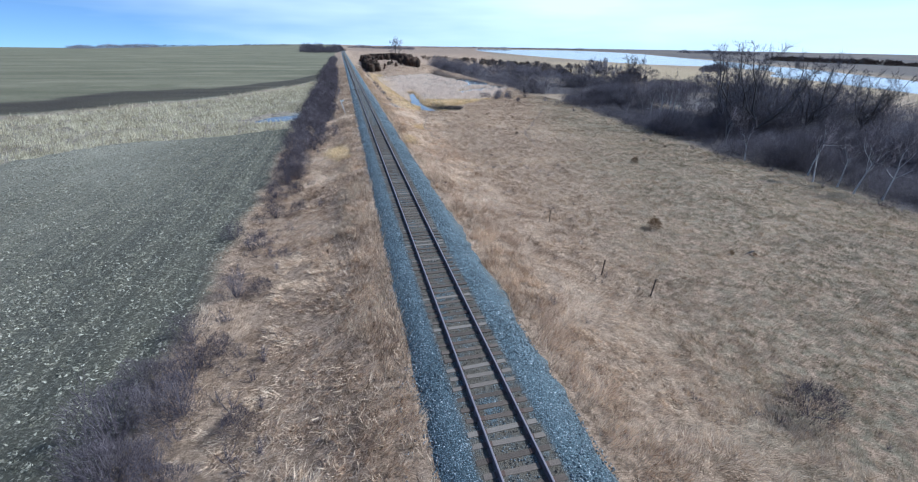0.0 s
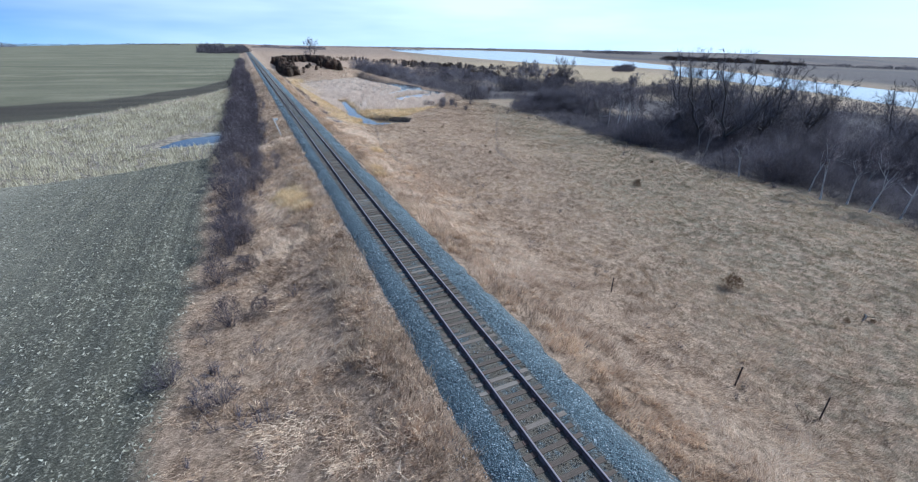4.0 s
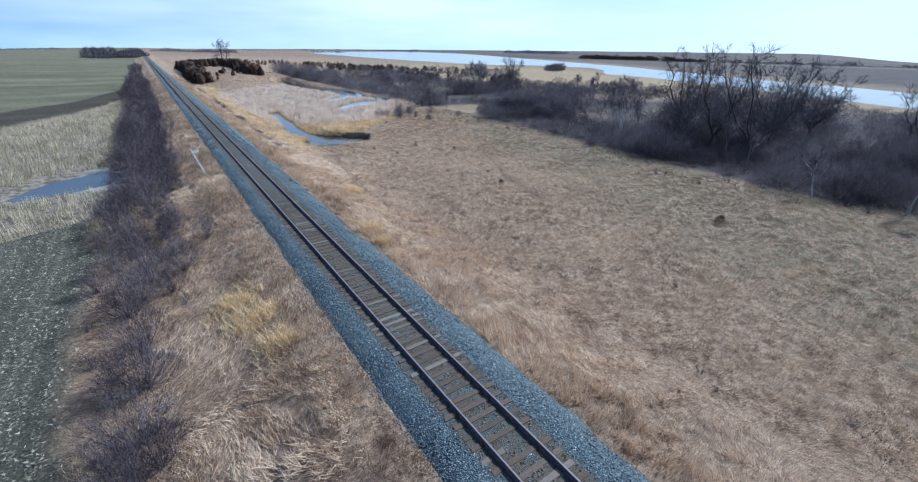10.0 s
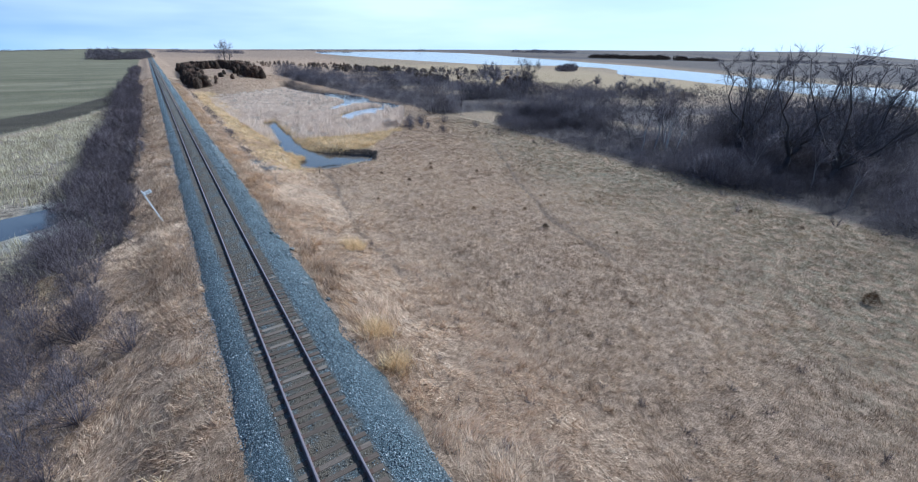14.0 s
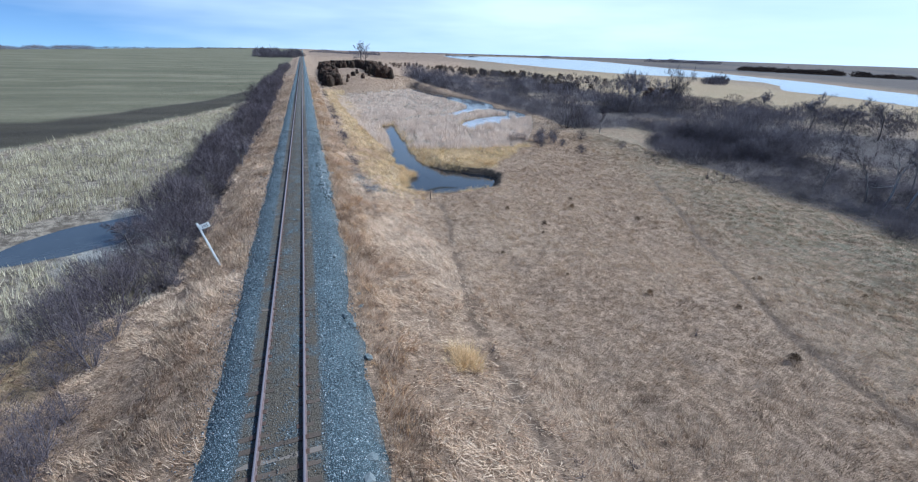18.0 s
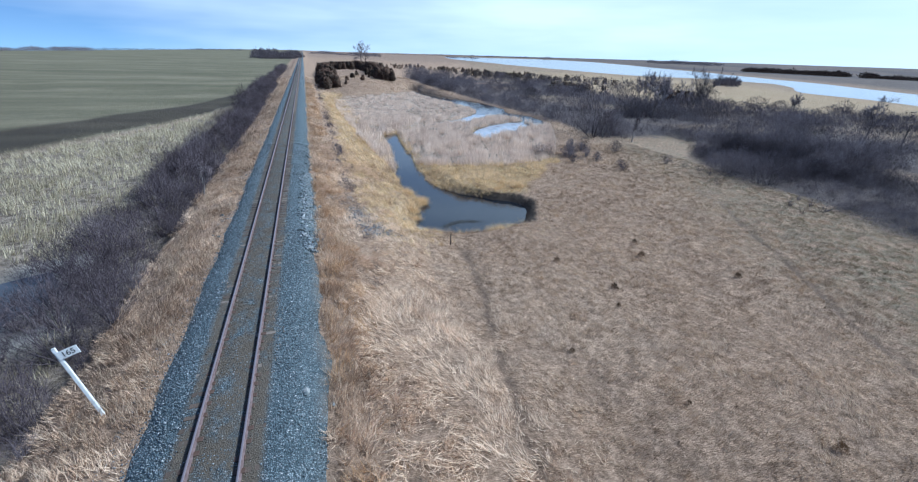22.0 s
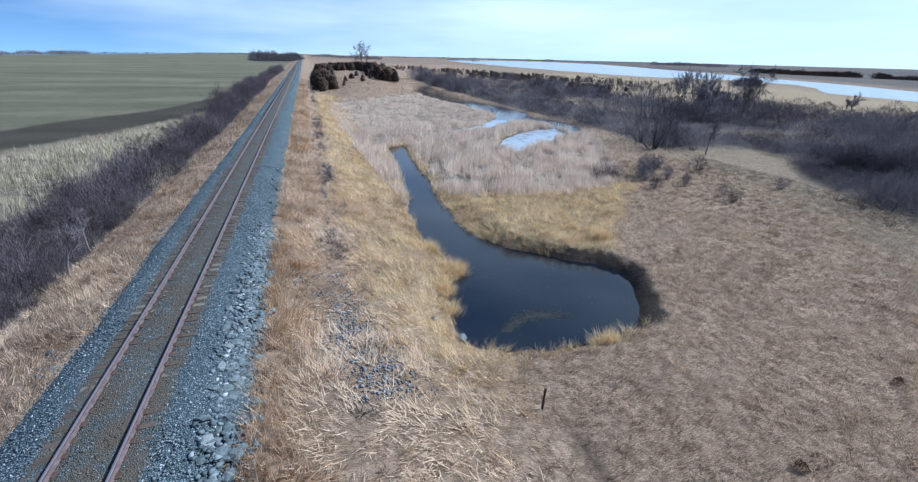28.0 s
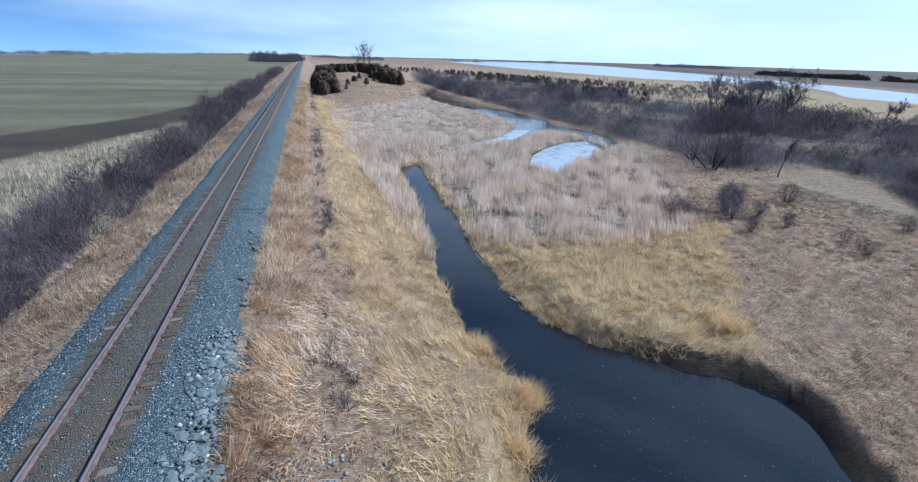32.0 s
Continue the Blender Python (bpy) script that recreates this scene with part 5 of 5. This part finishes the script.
for x, y, size in ((25.2, 68.4, 0.95), (27.0, 73.2, 0.55), (22.6, 76.3, 0.75), (32.3, 89.0, 0.75), (27.7, 93.8, 0.85), (22.2, 90.0, 0.7), (20.4, 94.5, 0.7), (15.5, 84.7, 0.45), (32.2, 76.2, 0.4), (32.7, 76.1, 0.5), (29.1, 96.3, 0.6),
                   (37.5, 72, 0.5), (24.0, 19.5, 0.6), (25.5, 18.8, 0.5), (46, 55, 0.7), (47, 60, 0.6), (18.5, 80, 0.4), (30, 64, 0.45), (21, 88, 0.4)):
    juniper(x, y, size, "little dark weedy juniper seedling in the pasture")


def fence_post(x, y, h, lean, turn):
    post = new("fence_post")
    post.matrix_basis = pose(x, y, float(height(x, y)), 0, lean, turn)
    tagged(post, "thin rusty steel fence post leaning in the grass", "fence post", "old fence posts")
    part("stake", box(0.05, 0.05, h + 0.3, (0, 0, h / 2 - 0.15), 0.008), M_POST, post)
    part("flange", box(0.09, 0.012, h + 0.28, (0, 0.03, h / 2 - 0.15)), M_POST, post)


for x, y, h, lean, turn in ((12.1, 18.8, 1.2, 4, 0), (13.9, 15.8, 1.3, 9, 20), (12.4, 28, 1.1, 3, 50), (13.5, 99.3, 1.0, 2, 0)):
    fence_post(x, y, h, lean, turn)


def milepost(x, y):
    post = new("milepost")
    post.matrix_basis = pose(x, y, float(height(x, y)) - 0.05, -9, -17, 0) @ pose(0, 0, 0, 0, 0, 12)
    tagged(post, "leaning white wooden milepost with a small number plate", "milepost")
    part("post", box(0.11, 0.11, 3.2, (0, 0, 1.4), 0.012, 0.004), M_WHITE, post)
    plate = part("plate", box(0.62, 0.03, 0.30, (0.30, -0.075, 2.68), 0.006), M_WHITE, post, "white number plate with black digits")
    digits = bpy.data.curves.new("digits", "FONT")
    digits.body, digits.size, digits.extrude, digits.align_x, digits.align_y = "165", 0.27, 0.003, "CENTER", "CENTER"
    digits.materials.append(M_BLACK)
    ob = new("digits", digits)
    ob.parent = plate
    ob.matrix_basis = pose(0.32, -0.094, 2.68, 90, 0, 0)


milepost(-4.35, 84.8)


# ---- the far distance ----
def far_wood(name, az0, az1, dist, h, count, label, ox=3.0, oy=60.0, material=M_WOODTWIG, thick=0.05, depth=0.05, twigs=60):
    """A belt of far trees, seen from the track's side between two bearings."""
    r = np.random.default_rng(int(abs(az0) * 10 + dist))
    kinds = [brush_dome(np.random.default_rng(300 + k), 2 * twigs, 1.0, 0.8, thick) for k in range(4)]
    out = []
    for k in range(count):
        a, d = radians(az0 + (az1 - az0) * (k + r.random()) / count), dist * (1 + r.normal(0, depth))
        x, y = ox + d * math.sin(a), oy + d * math.cos(a)
        v, f = kinds[r.integers(4)]
        out.append((v * (h * r.uniform(0.55, 1.15) * (0.55 + 0.6 * float(vnoise(k * 0.12, az0, 1.0, 80)))) * [1.3, 1.3, 1.0] + [x, y, float(height(x, y)) - 0.2], f))
    v, f = joined(out)
    return tagged(new(name, mesh_of(name, v, f, material)), label, "far trees", kind="stuff")


far_wood("far_wood", -4.9, -0.5, 760, 13, 110, "leafless grey grove beside the far end of the track", thick=0.035, twigs=90)
far_wood("far_wood", -27, -19.5, 1500, 10, 90, "low dark tree belt on the far field's edge")
far_wood("far_wood", -19.5, -6, 2300, 9, 110, "thin far tree belt along the horizon")
far_wood("far_wood", 0.8, 9, 1700, 12, 90, "grey far tree belt beyond the track")
far_wood("far_wood", 9, 30, 3000, 12, 130, "blue-grey far tree belts along the horizon")
far_wood("far_wood", 17, 21, 2200, 11, 40, "blue-grey far tree belts along the horizon")
far_wood("far_wood", 41, 48.5, 2100, 15, 70, "far tree belt across the lake")
far_wood("far_wood", 50.4, 59, 1300, 13, 150, "dark evergreen belt on the far shore", material=M_CEDAR, thick=0.09)
far_wood("far_wood", 60, 64, 1150, 10, 60, "dark evergreen belt on the far shore", material=M_CEDAR, thick=0.09)
far_wood("far_wood", 64, 84, 1300, 9, 130, "bare far tree belt behind the lake")
far_wood("lake_brush", 45.6, 47.3, 470, 8, 50, "dark dome of brush at the lake's edge", ox=-8, oy=27, depth=0.03, thick=0.05)
far_wood("lake_brush", 27, 44, 330, 6, 60, "bare brush between the thicket and the lake", thick=0.035, depth=0.12)
far_wood("lake_brush", 46, 66, 205, 4.2, 170, "grey brush on the low ground before the lake", thick=0.022, depth=0.13, twigs=110)


# ---- rocks ----
def rock_mesh(seed):
    r = random.Random(seed)
    bm = bmesh.new()
    bmesh.ops.create_icosphere(bm, subdivisions=1, radius=0.5)
    for v in bm.verts:
        v.co = v.co * r.uniform(0.72, 1.15)
        v.co.z *= 0.62
        v.co.x *= 1.2
    me = bpy.data.meshes.new("rock")
    bm.to_mesh(me)
    bm.free()
    me.materials.append(M_ROCK)
    return me


def rock_material():
    m = Nodes("grey broken rock")
    o = m.obj()
    col = m.ramp(m.noise(o, 5.0, 6, 0.7), (0.3, (0.09, 0.108, 0.108)), (0.7, (0.19, 0.21, 0.205)))
    col = m.mix(m.step(m.rand(), 0.7, 1.0), col, (0.26, 0.265, 0.25))
    m.bump(m.noise(o, 9.0, 5), 0.5, 0.05)
    return m.done(col, 0.85, 0.25)


M_ROCK = rock_material()
rock_kinds = [rock_mesh(k) for k in range(6)]
r_r = np.random.default_rng(61)


def rock(x, y, size, z=None, label="angular grey broken rock at the edge of the ballast", group="broken rocks"):
    ob = new("rock", rock_kinds[r_r.integers(6)])
    z = float(height(x, y)) if z is None else z
    ob.matrix_basis = pose(x, y, z + 0.12 * size, r_r.uniform(-25, 25), r_r.uniform(-25, 25), r_r.uniform(0, 360)) @ Matrix.Diagonal((size, size, size, 1))
    return tagged(ob, label, "rock", group)


bed_x, bed_z = [p[0] for p in bed], [p[1] for p in bed]


def top_z(x, y):
    return np.maximum(np.interp(x, bed_x, bed_z), height(x, y))


for k in range(240):
    y = 98 + 18 * r_r.random() if k < 200 else r_r.uniform(60, 140)
    x = float(np.clip(3.05 + r_r.normal(0, 0.33), 2.3, 3.9))
    rock(x, y, r_r.uniform(0.2, 0.44), float(top_z(x, y)))


def stones(name, label, category, x, y, z, size, r, material=None):
    """Loose broken stone as one mass of small eight-sided lumps."""
    n = len(x)
    unit = np.array([[1, 0, 0], [-1, 0, 0], [0, 1, 0], [0, -1, 0], [0, 0, 1], [0, 0, -1]], float)
    tri = np.array([[0, 2, 4], [2, 1, 4], [1, 3, 4], [3, 0, 4], [2, 0, 5], [1, 2, 5], [3, 1, 5], [0, 3, 5]])
    v = unit[None] * (r.uniform(0.55, 1.25, (n, 6, 1))) * (size[:, None, None] * [1.0, 0.85, 0.62])
    a, b = r.uniform(0, 6.283, n), r.normal(0, 0.5, n)
    v = np.stack([v[..., 0], v[..., 1] * np.cos(b)[:, None] - v[..., 2] * np.sin(b)[:, None], v[..., 1] * np.sin(b)[:, None] + v[..., 2] * np.cos(b)[:, None]], -1)
    v = np.stack([v[..., 0] * np.cos(a)[:, None] - v[..., 1] * np.sin(a)[:, None], v[..., 0] * np.sin(a)[:, None] + v[..., 1] * np.cos(a)[:, None], v[..., 2]], -1)
    v = v + np.stack([x, y, z], 1)[:, None]
    f = tri[None] + 6 * np.arange(n)[:, None, None]
    return tagged(new(name, mesh_of(name, v.reshape(-1, 3), f.reshape(-1, 3), material or M_STONE)), label, category, kind="stuff")


def stone_material(name, a, b, c, d):
    m = Nodes(name)
    p = m.pos()
    col = m.ramp(m.island(), (0.0, a), (0.6, b), (0.95, c), (1.0, d))
    return m.done(m.mix(m.noise(p, 40.0), col, m.mix(0.4, col, (0.10, 0.09, 0.08))), 0.85, 0.3)


M_STONE = stone_material("loose crushed stone", (0.066, 0.086, 0.096), (0.155, 0.185, 0.20), (0.28, 0.305, 0.315), (0.58, 0.59, 0.57))
M_DIRTY = stone_material("soiled brown stone", (0.046, 0.035, 0.024), (0.12, 0.098, 0.072), (0.21, 0.185, 0.15), (0.40, 0.38, 0.34))
M_RUBBLE = stone_material("pale weathered rubble", (0.12, 0.115, 0.11), (0.24, 0.235, 0.23), (0.36, 0.355, 0.345), (0.5, 0.49, 0.47))
sy, sx = r_r.uniform(2, 132, 24000), r_r.uniform(-1.35, 1.35, 24000)
keep = (np.abs(np.abs(sx) - 0.75) > 0.10) & (np.abs((sy - TIE_FROM + 0.5 * TIE_STEP) % TIE_STEP - 0.5 * TIE_STEP) > np.where((np.abs(sx) < 0.55) & (sy > 66), 0.0, 0.13))
sx, sy = sx[keep], sy[keep]
soiled = vnoise(sx, sy * 0.7, 1.1, 98) + 0.35 * (r_r.random(len(sx)) - 0.5) + 0.10 * (np.abs(sx) > 0.6) + 0.22 * (sy < 64) > 0.47
gx_in, gy_in = sx[~soiled], sy[~soiled]
stones("ballast_stones", "grey crushed stones between the rails", "ballast", gx_in, gy_in, np.interp(gx_in, bed_x, bed_z) + 0.02 + 0.02 * (np.abs(gx_in) < 0.5) * (gy_in > 66), r_r.uniform(0.02, 0.042, len(gx_in)), r_r)
sx, sy = sx[soiled], sy[soiled]
stones("ballast_stones", "soiled brown stones between the ties", "ballast", sx, sy, np.interp(sx, bed_x, bed_z) + 0.02 + 0.02 * (np.abs(sx) < 0.5) * (sy > 66), r_r.uniform(0.02, 0.042, len(sx)), r_r, M_DIRTY)
sy = r_r.uniform(2, 132, 32000)
sx = np.where(r_r.random(32000) < 0.44, -r_r.uniform(1.32, 2.75, 32000), r_r.uniform(1.32, 3.3, 32000))
stones("ballast_stones", "loose blue-grey crushed stones on the ballast shoulders", "ballast", sx, sy, top_z(sx, sy) + 0.012, r_r.uniform(0.028, 0.058, 32000), r_r)
sy, sx = r_r.uniform(97, 117, 1500), np.clip(3.05 + r_r.normal(0, 0.36, 1500), 2.2, 4.0)
stones("broken_rock", "heap of broken grey rock at the ballast's foot", "rubble", sx, sy, top_z(sx, sy) + 0.03, r_r.uniform(0.07, 0.16, 1500), r_r)
sy = r_r.uniform(100.5, 110.5, 1300)
sx = 6.7 + r_r.normal(0, 0.75, 1300) + 0.25 * (106 - sy) + 0.8 * (vnoise(sy, sx[:1300], 2, 77) - 0.5)
stones("broken_rock", "grey rubble showing through thin grass on the bank", "rubble", sx, sy, height(sx, sy) + 0.03, r_r.uniform(0.04, 0.11, 1300), r_r, M_RUBBLE)
sy, sx = r_r.uniform(4, 135, 4600), -r_r.uniform(2.5, 3.6, 4600)
sx, sy = sx[vnoise(sx, sy, 3, 79) > 0.35], sy[vnoise(sx, sy, 3, 79) > 0.35]
stones("loose_gravel", "pale weathered gravel at the foot of the ballast", "gravel", sx, sy, top_z(sx, sy) + 0.015, r_r.uniform(0.02, 0.05, len(sx)), r_r, M_RUBBLE)
for x, y, size in ((12.4, 105.6, 0.7), (11.3, 107.0, 0.4)):
    rock(x, y, size, label="pale flat rock at the pond's edge")
for k in range(26):
    rock(-2.9 - abs(r_r.normal(0, 0.4)), r_r.uniform(100, 150), r_r.uniform(0.14, 0.3), label="grey broken rock at the foot of the ballast")


# ---- weeds along the ballast and low brush ----
def weed_keep(x, y):
    ax = np.abs(x)
    side = np.where(x > 0, sstep(3.3, 3.7, ax) * sstep(6.2, 4.6, ax), sstep(2.45, 3.0, ax) * sstep(6.5, 4.8, ax))
    return side * (0.10 + 1.3 * sstep(0.40, 0.75, vnoise(x, y, 2.6, 51))) * np.where(x > 0, 1.0, 1.3 + 1.2 * sstep(66, 52, y))


M_WEED = blade_material("brown dead weeds", (0.14, 0.095, 0.066), (0.30, 0.215, 0.145), (0.46, 0.345, 0.235), (0.57, 0.45, 0.31))
x, y = scatter(-6.5, 6.5, 0, 260, 32000, weed_keep, r_g)
clump = vnoise(x, y, 3.2, 52)
add_stuff("dead_weeds", "brown dead weeds standing along the edge of the ballast", "weeds", blades(x, y, height(x, y), 6, 0.45 + 0.55 * vnoise(x, y, 1.2, 53), np.full(len(x), 0.022), np.full(len(x), 0.42), r_g, None, np.clip(0.1 + 0.85 * clump, 0, 1)), M_WEED)


x, y = scatter(-1.5, 1.6, 60, 150, 5200, lambda x, y: (np.abs(np.abs(x) - 0.753) > 0.09) * sstep(0.52, 0.8, vnoise(x, y * 0.6, 1.4, 99) + 0.12 * (np.abs(x) > 0.8)) * 0.9, r_g)
add_stuff("track_weeds", "low dead weeds growing among the ties", "weeds", blades(x, y, np.interp(x, bed_x, bed_z) + 0.0 * y, 5, np.full(len(x), 0.13), np.full(len(x), 0.02), np.full(len(x), 0.9), r_g, None, np.clip(0.1 + 0.6 * r_g.random(len(x)), 0, 1)), M_WEED)


def tussocks(name, label, material, x, y, per, length, width, r, tint):
    """Rounded tufts whose blades fall outwards all round."""
    z = height(x, y)
    n = len(x)
    v, f, t = blades(x, y, z, per, length, np.full(n, width), np.full(n, 0.7), r, None, tint)
    return add_stuff(name, label, "grass", (v, f, t), material)


def tussock_keep(x, y):
    near = sstep(14, 8, np.abs(x - 2)) * 0.9 + 0.22
    return grass_keep(x, y) * near * sstep(0.45, 0.75, vnoise(x, y, 5, 65))


x, y = scatter(-13, 45, 0, 135, 26000, tussock_keep, r_g)
tussocks("grass_tussocks", "pale rounded tussocks of dry grass", M_GRASS, x, y, 20, 0.42 + 0.35 * vnoise(x, y, 2, 66), 0.03, r_g, np.clip(0.35 + 0.55 * r_g.random(len(x)), 0, 1))
x, y = scatter(10, 42, 98, 165, 9000, lambda x, y: sstep(-0.25, 0.1, water_gap(x, y)) * sstep(1.3, 0.5, water_gap(x, y)) * (0.15 + 1.1 * sstep(0.4, 0.7, vnoise(x, y, 3, 67))) * (1 - sstep(20, 22, x) * sstep(116, 112, y)), r_g)
tussocks("bank_sedge", "tall golden sedge tufts hanging over the water", M_GOLD, x, y, 20, 0.50 + 0.45 * vnoise(x, y, 1.5, 68), 0.022, r_g, np.clip(0.15 + 0.7 * r_g.random(len(x)), 0, 1))
for cx, cy, cr, n in ((14.5, 112.5, 0.7, 60), (13.1, 110.3, 0.6, 45), (12.9, 108.2, 0.5, 40), (13.8, 116.5, 0.7, 50), (26.3, 113.6, 0.9, 60), (19.3, 103.0, 0.5, 30), (8.0, 72.5, 0.8, 60), (-5.8, 52.5, 1.2, 90), (-6.4, 55.0, 1.3, 80), (-5.2, 49.5, 0.9, 50), (4.6, 60.5, 0.7, 60), (4.4, 57.5, 0.6, 50)):
    x, y = cx + r_g.normal(0, cr * 0.5, n), cy + r_g.normal(0, cr * 0.5, n)
    tussocks("sedge_clump", "tall yellow clump of dry sedge", M_GOLD, x, y, 16, np.full(n, 0.95), 0.028, r_g, np.clip(0.4 + 0.5 * r_g.random(n), 0, 1))


def low_brush(label, x0, x1, y0, y1, tries, mid, width, h, seed):
    r = np.random.default_rng(seed)
    kinds = [shrub_twigs(np.random.default_rng(400 + k), 150, 1.0, 0.8, 0.010, 7, 0.6) for k in range(4)]
    x, y = r.uniform(x0, x1, tries), r.uniform(y0, y1, tries)
    keep = (r.random(tries) < np.exp(-((x - mid(y)) / width) ** 2) * (0.15 + 1.1 * sstep(0.35, 0.7, vnoise(x, y, 4.5, seed)))) & (water_gap(x, y) > 0.6)
    out = []
    for px, py, pz in zip(x[keep], y[keep], height(x[keep], y[keep])):
        v, f = kinds[r.integers(4)]
        out.append((v * h * r.uniform(0.6, 1.3) + [px, py, pz - 0.03], f))
    v, f = joined(out)
    tagged(new("low_brush", mesh_of("low_brush", v, f, M_TWIG)), label, "brush", kind="stuff")


low_brush("low purple-grey brush along the foot of the bank", 3.8, 9.5, 92, 260, 2400, lambda y: 6.9 + 0.006 * (y - 100), 0.65, 0.66, 61)
low_brush("low grey brush in the roadside grass", -13.5, -4.5, 2, 75, 420, lambda y: -11.0 + 0 * y, 2.2, 0.8, 62)
low_brush("low brown brush in the pasture grass", 4.5, 30, 2, 75, 360, lambda y: 9.5 + 0.03 * y, 6.0, 0.5, 63)
low_brush("grey brush before the thicket", 38, 62, 15, 135, 260, lambda y: np.interp(y, WOODS_Y, WOODS_X) - 3.0, 2.0, 1.1, 64)


# ---- the pond's surface: scum and drifting leaves ----
def flecks(count, cx, cy, sx, sy, size, seed):
    r = np.random.default_rng(seed)
    x, y = cx + r.normal(0, sx, count), cy + r.normal(0, sy, count)
    ok = water_gap(x, y) < -0.35
    x, y = x[ok], y[ok]
    n = len(x)
    a, s = r.uniform(0, 6.28, n), r.uniform(0.4, 1.4, n) * size
    P = [np.stack([x + s * np.cos(a + k * 2.09) * (1 + 0.4 * (k == 0)), y + s * np.sin(a + k * 2.09), np.full(n, W_LEVEL + 0.006 + 0.004 * (k == 1))], 1) for k in range(3)]
    return np.stack(P, 1).reshape(-1, 3), np.arange(3 * n).reshape(-1, 3), np.repeat(r.random(n), 3)


M_SCUM = blade_material("dull pond scum", (0.026, 0.026, 0.023), (0.042, 0.041, 0.036), (0.066, 0.063, 0.055), (0.13, 0.125, 0.112))
pieces = [flecks(300, 18.5, 109.5, 3.4, 3.2, 0.042, 71), flecks(60, 18.5, 106.2, 0.5, 0.5, 0.03, 73), flecks(50, 16.2, 112, 0.5, 0.7, 0.03, 74), flecks(60, 23, 105.6, 0.5, 0.6, 0.03, 75), flecks(70, 17, 122, 1.5, 9, 0.03, 72)]
for k in range(16):
    t = k / 15
    pieces.append(flecks(130, 15.0 + 3.2 * t, 105.6 + 0.9 * math.sin(2.6 * t), 0.20 + 0.18 * t, 0.13 + 0.12 * math.sin(3.1 * t), 0.032, 80 + k))
v, f = joined([(p[0], p[1]) for p in pieces])
tagged(new("pond_scum", mesh_of("pond_scum", v, f, M_SCUM, False, {"tint": np.concatenate([p[2] for p in pieces])})), "pale scum and leaf bits drifting on dark water", "pond scum", kind="stuff")


# ---- bits on the ground ----
def driftwood(x, y, length, turn, label="grey fallen branch lying in the reeds"):
    r = np.random.default_rng(int(abs(x) * 10))
    segs = [(np.array([0, 0, 0.10]), np.array([0.5 * length, 0.05, 0.22]), 0.07, 0.055), (np.array([0.5 * length, 0.05, 0.22]), np.array([length, -0.08, 0.12]), 0.055, 0.02),
            (np.array([0.35 * length, 0.03, 0.18]), np.array([0.55 * length, 0.45, 0.4]), 0.04, 0.012)]
    ob = new("fallen_branch", mesh_of("fallen_branch", *tubes(segs, 6), M_BARK, True))
    ob.matrix_basis = at_ground(x, y, turn)
    tagged(ob, label, "branch")


driftwood(28.2, 124.6, 2.2, 20)
driftwood(-16.0, 168, 4.5, 35, "pale fallen log in the marsh beside the hedge")
driftwood(26.0, 19.4, 1.2, 200, "dark broken branch lying in the pasture")
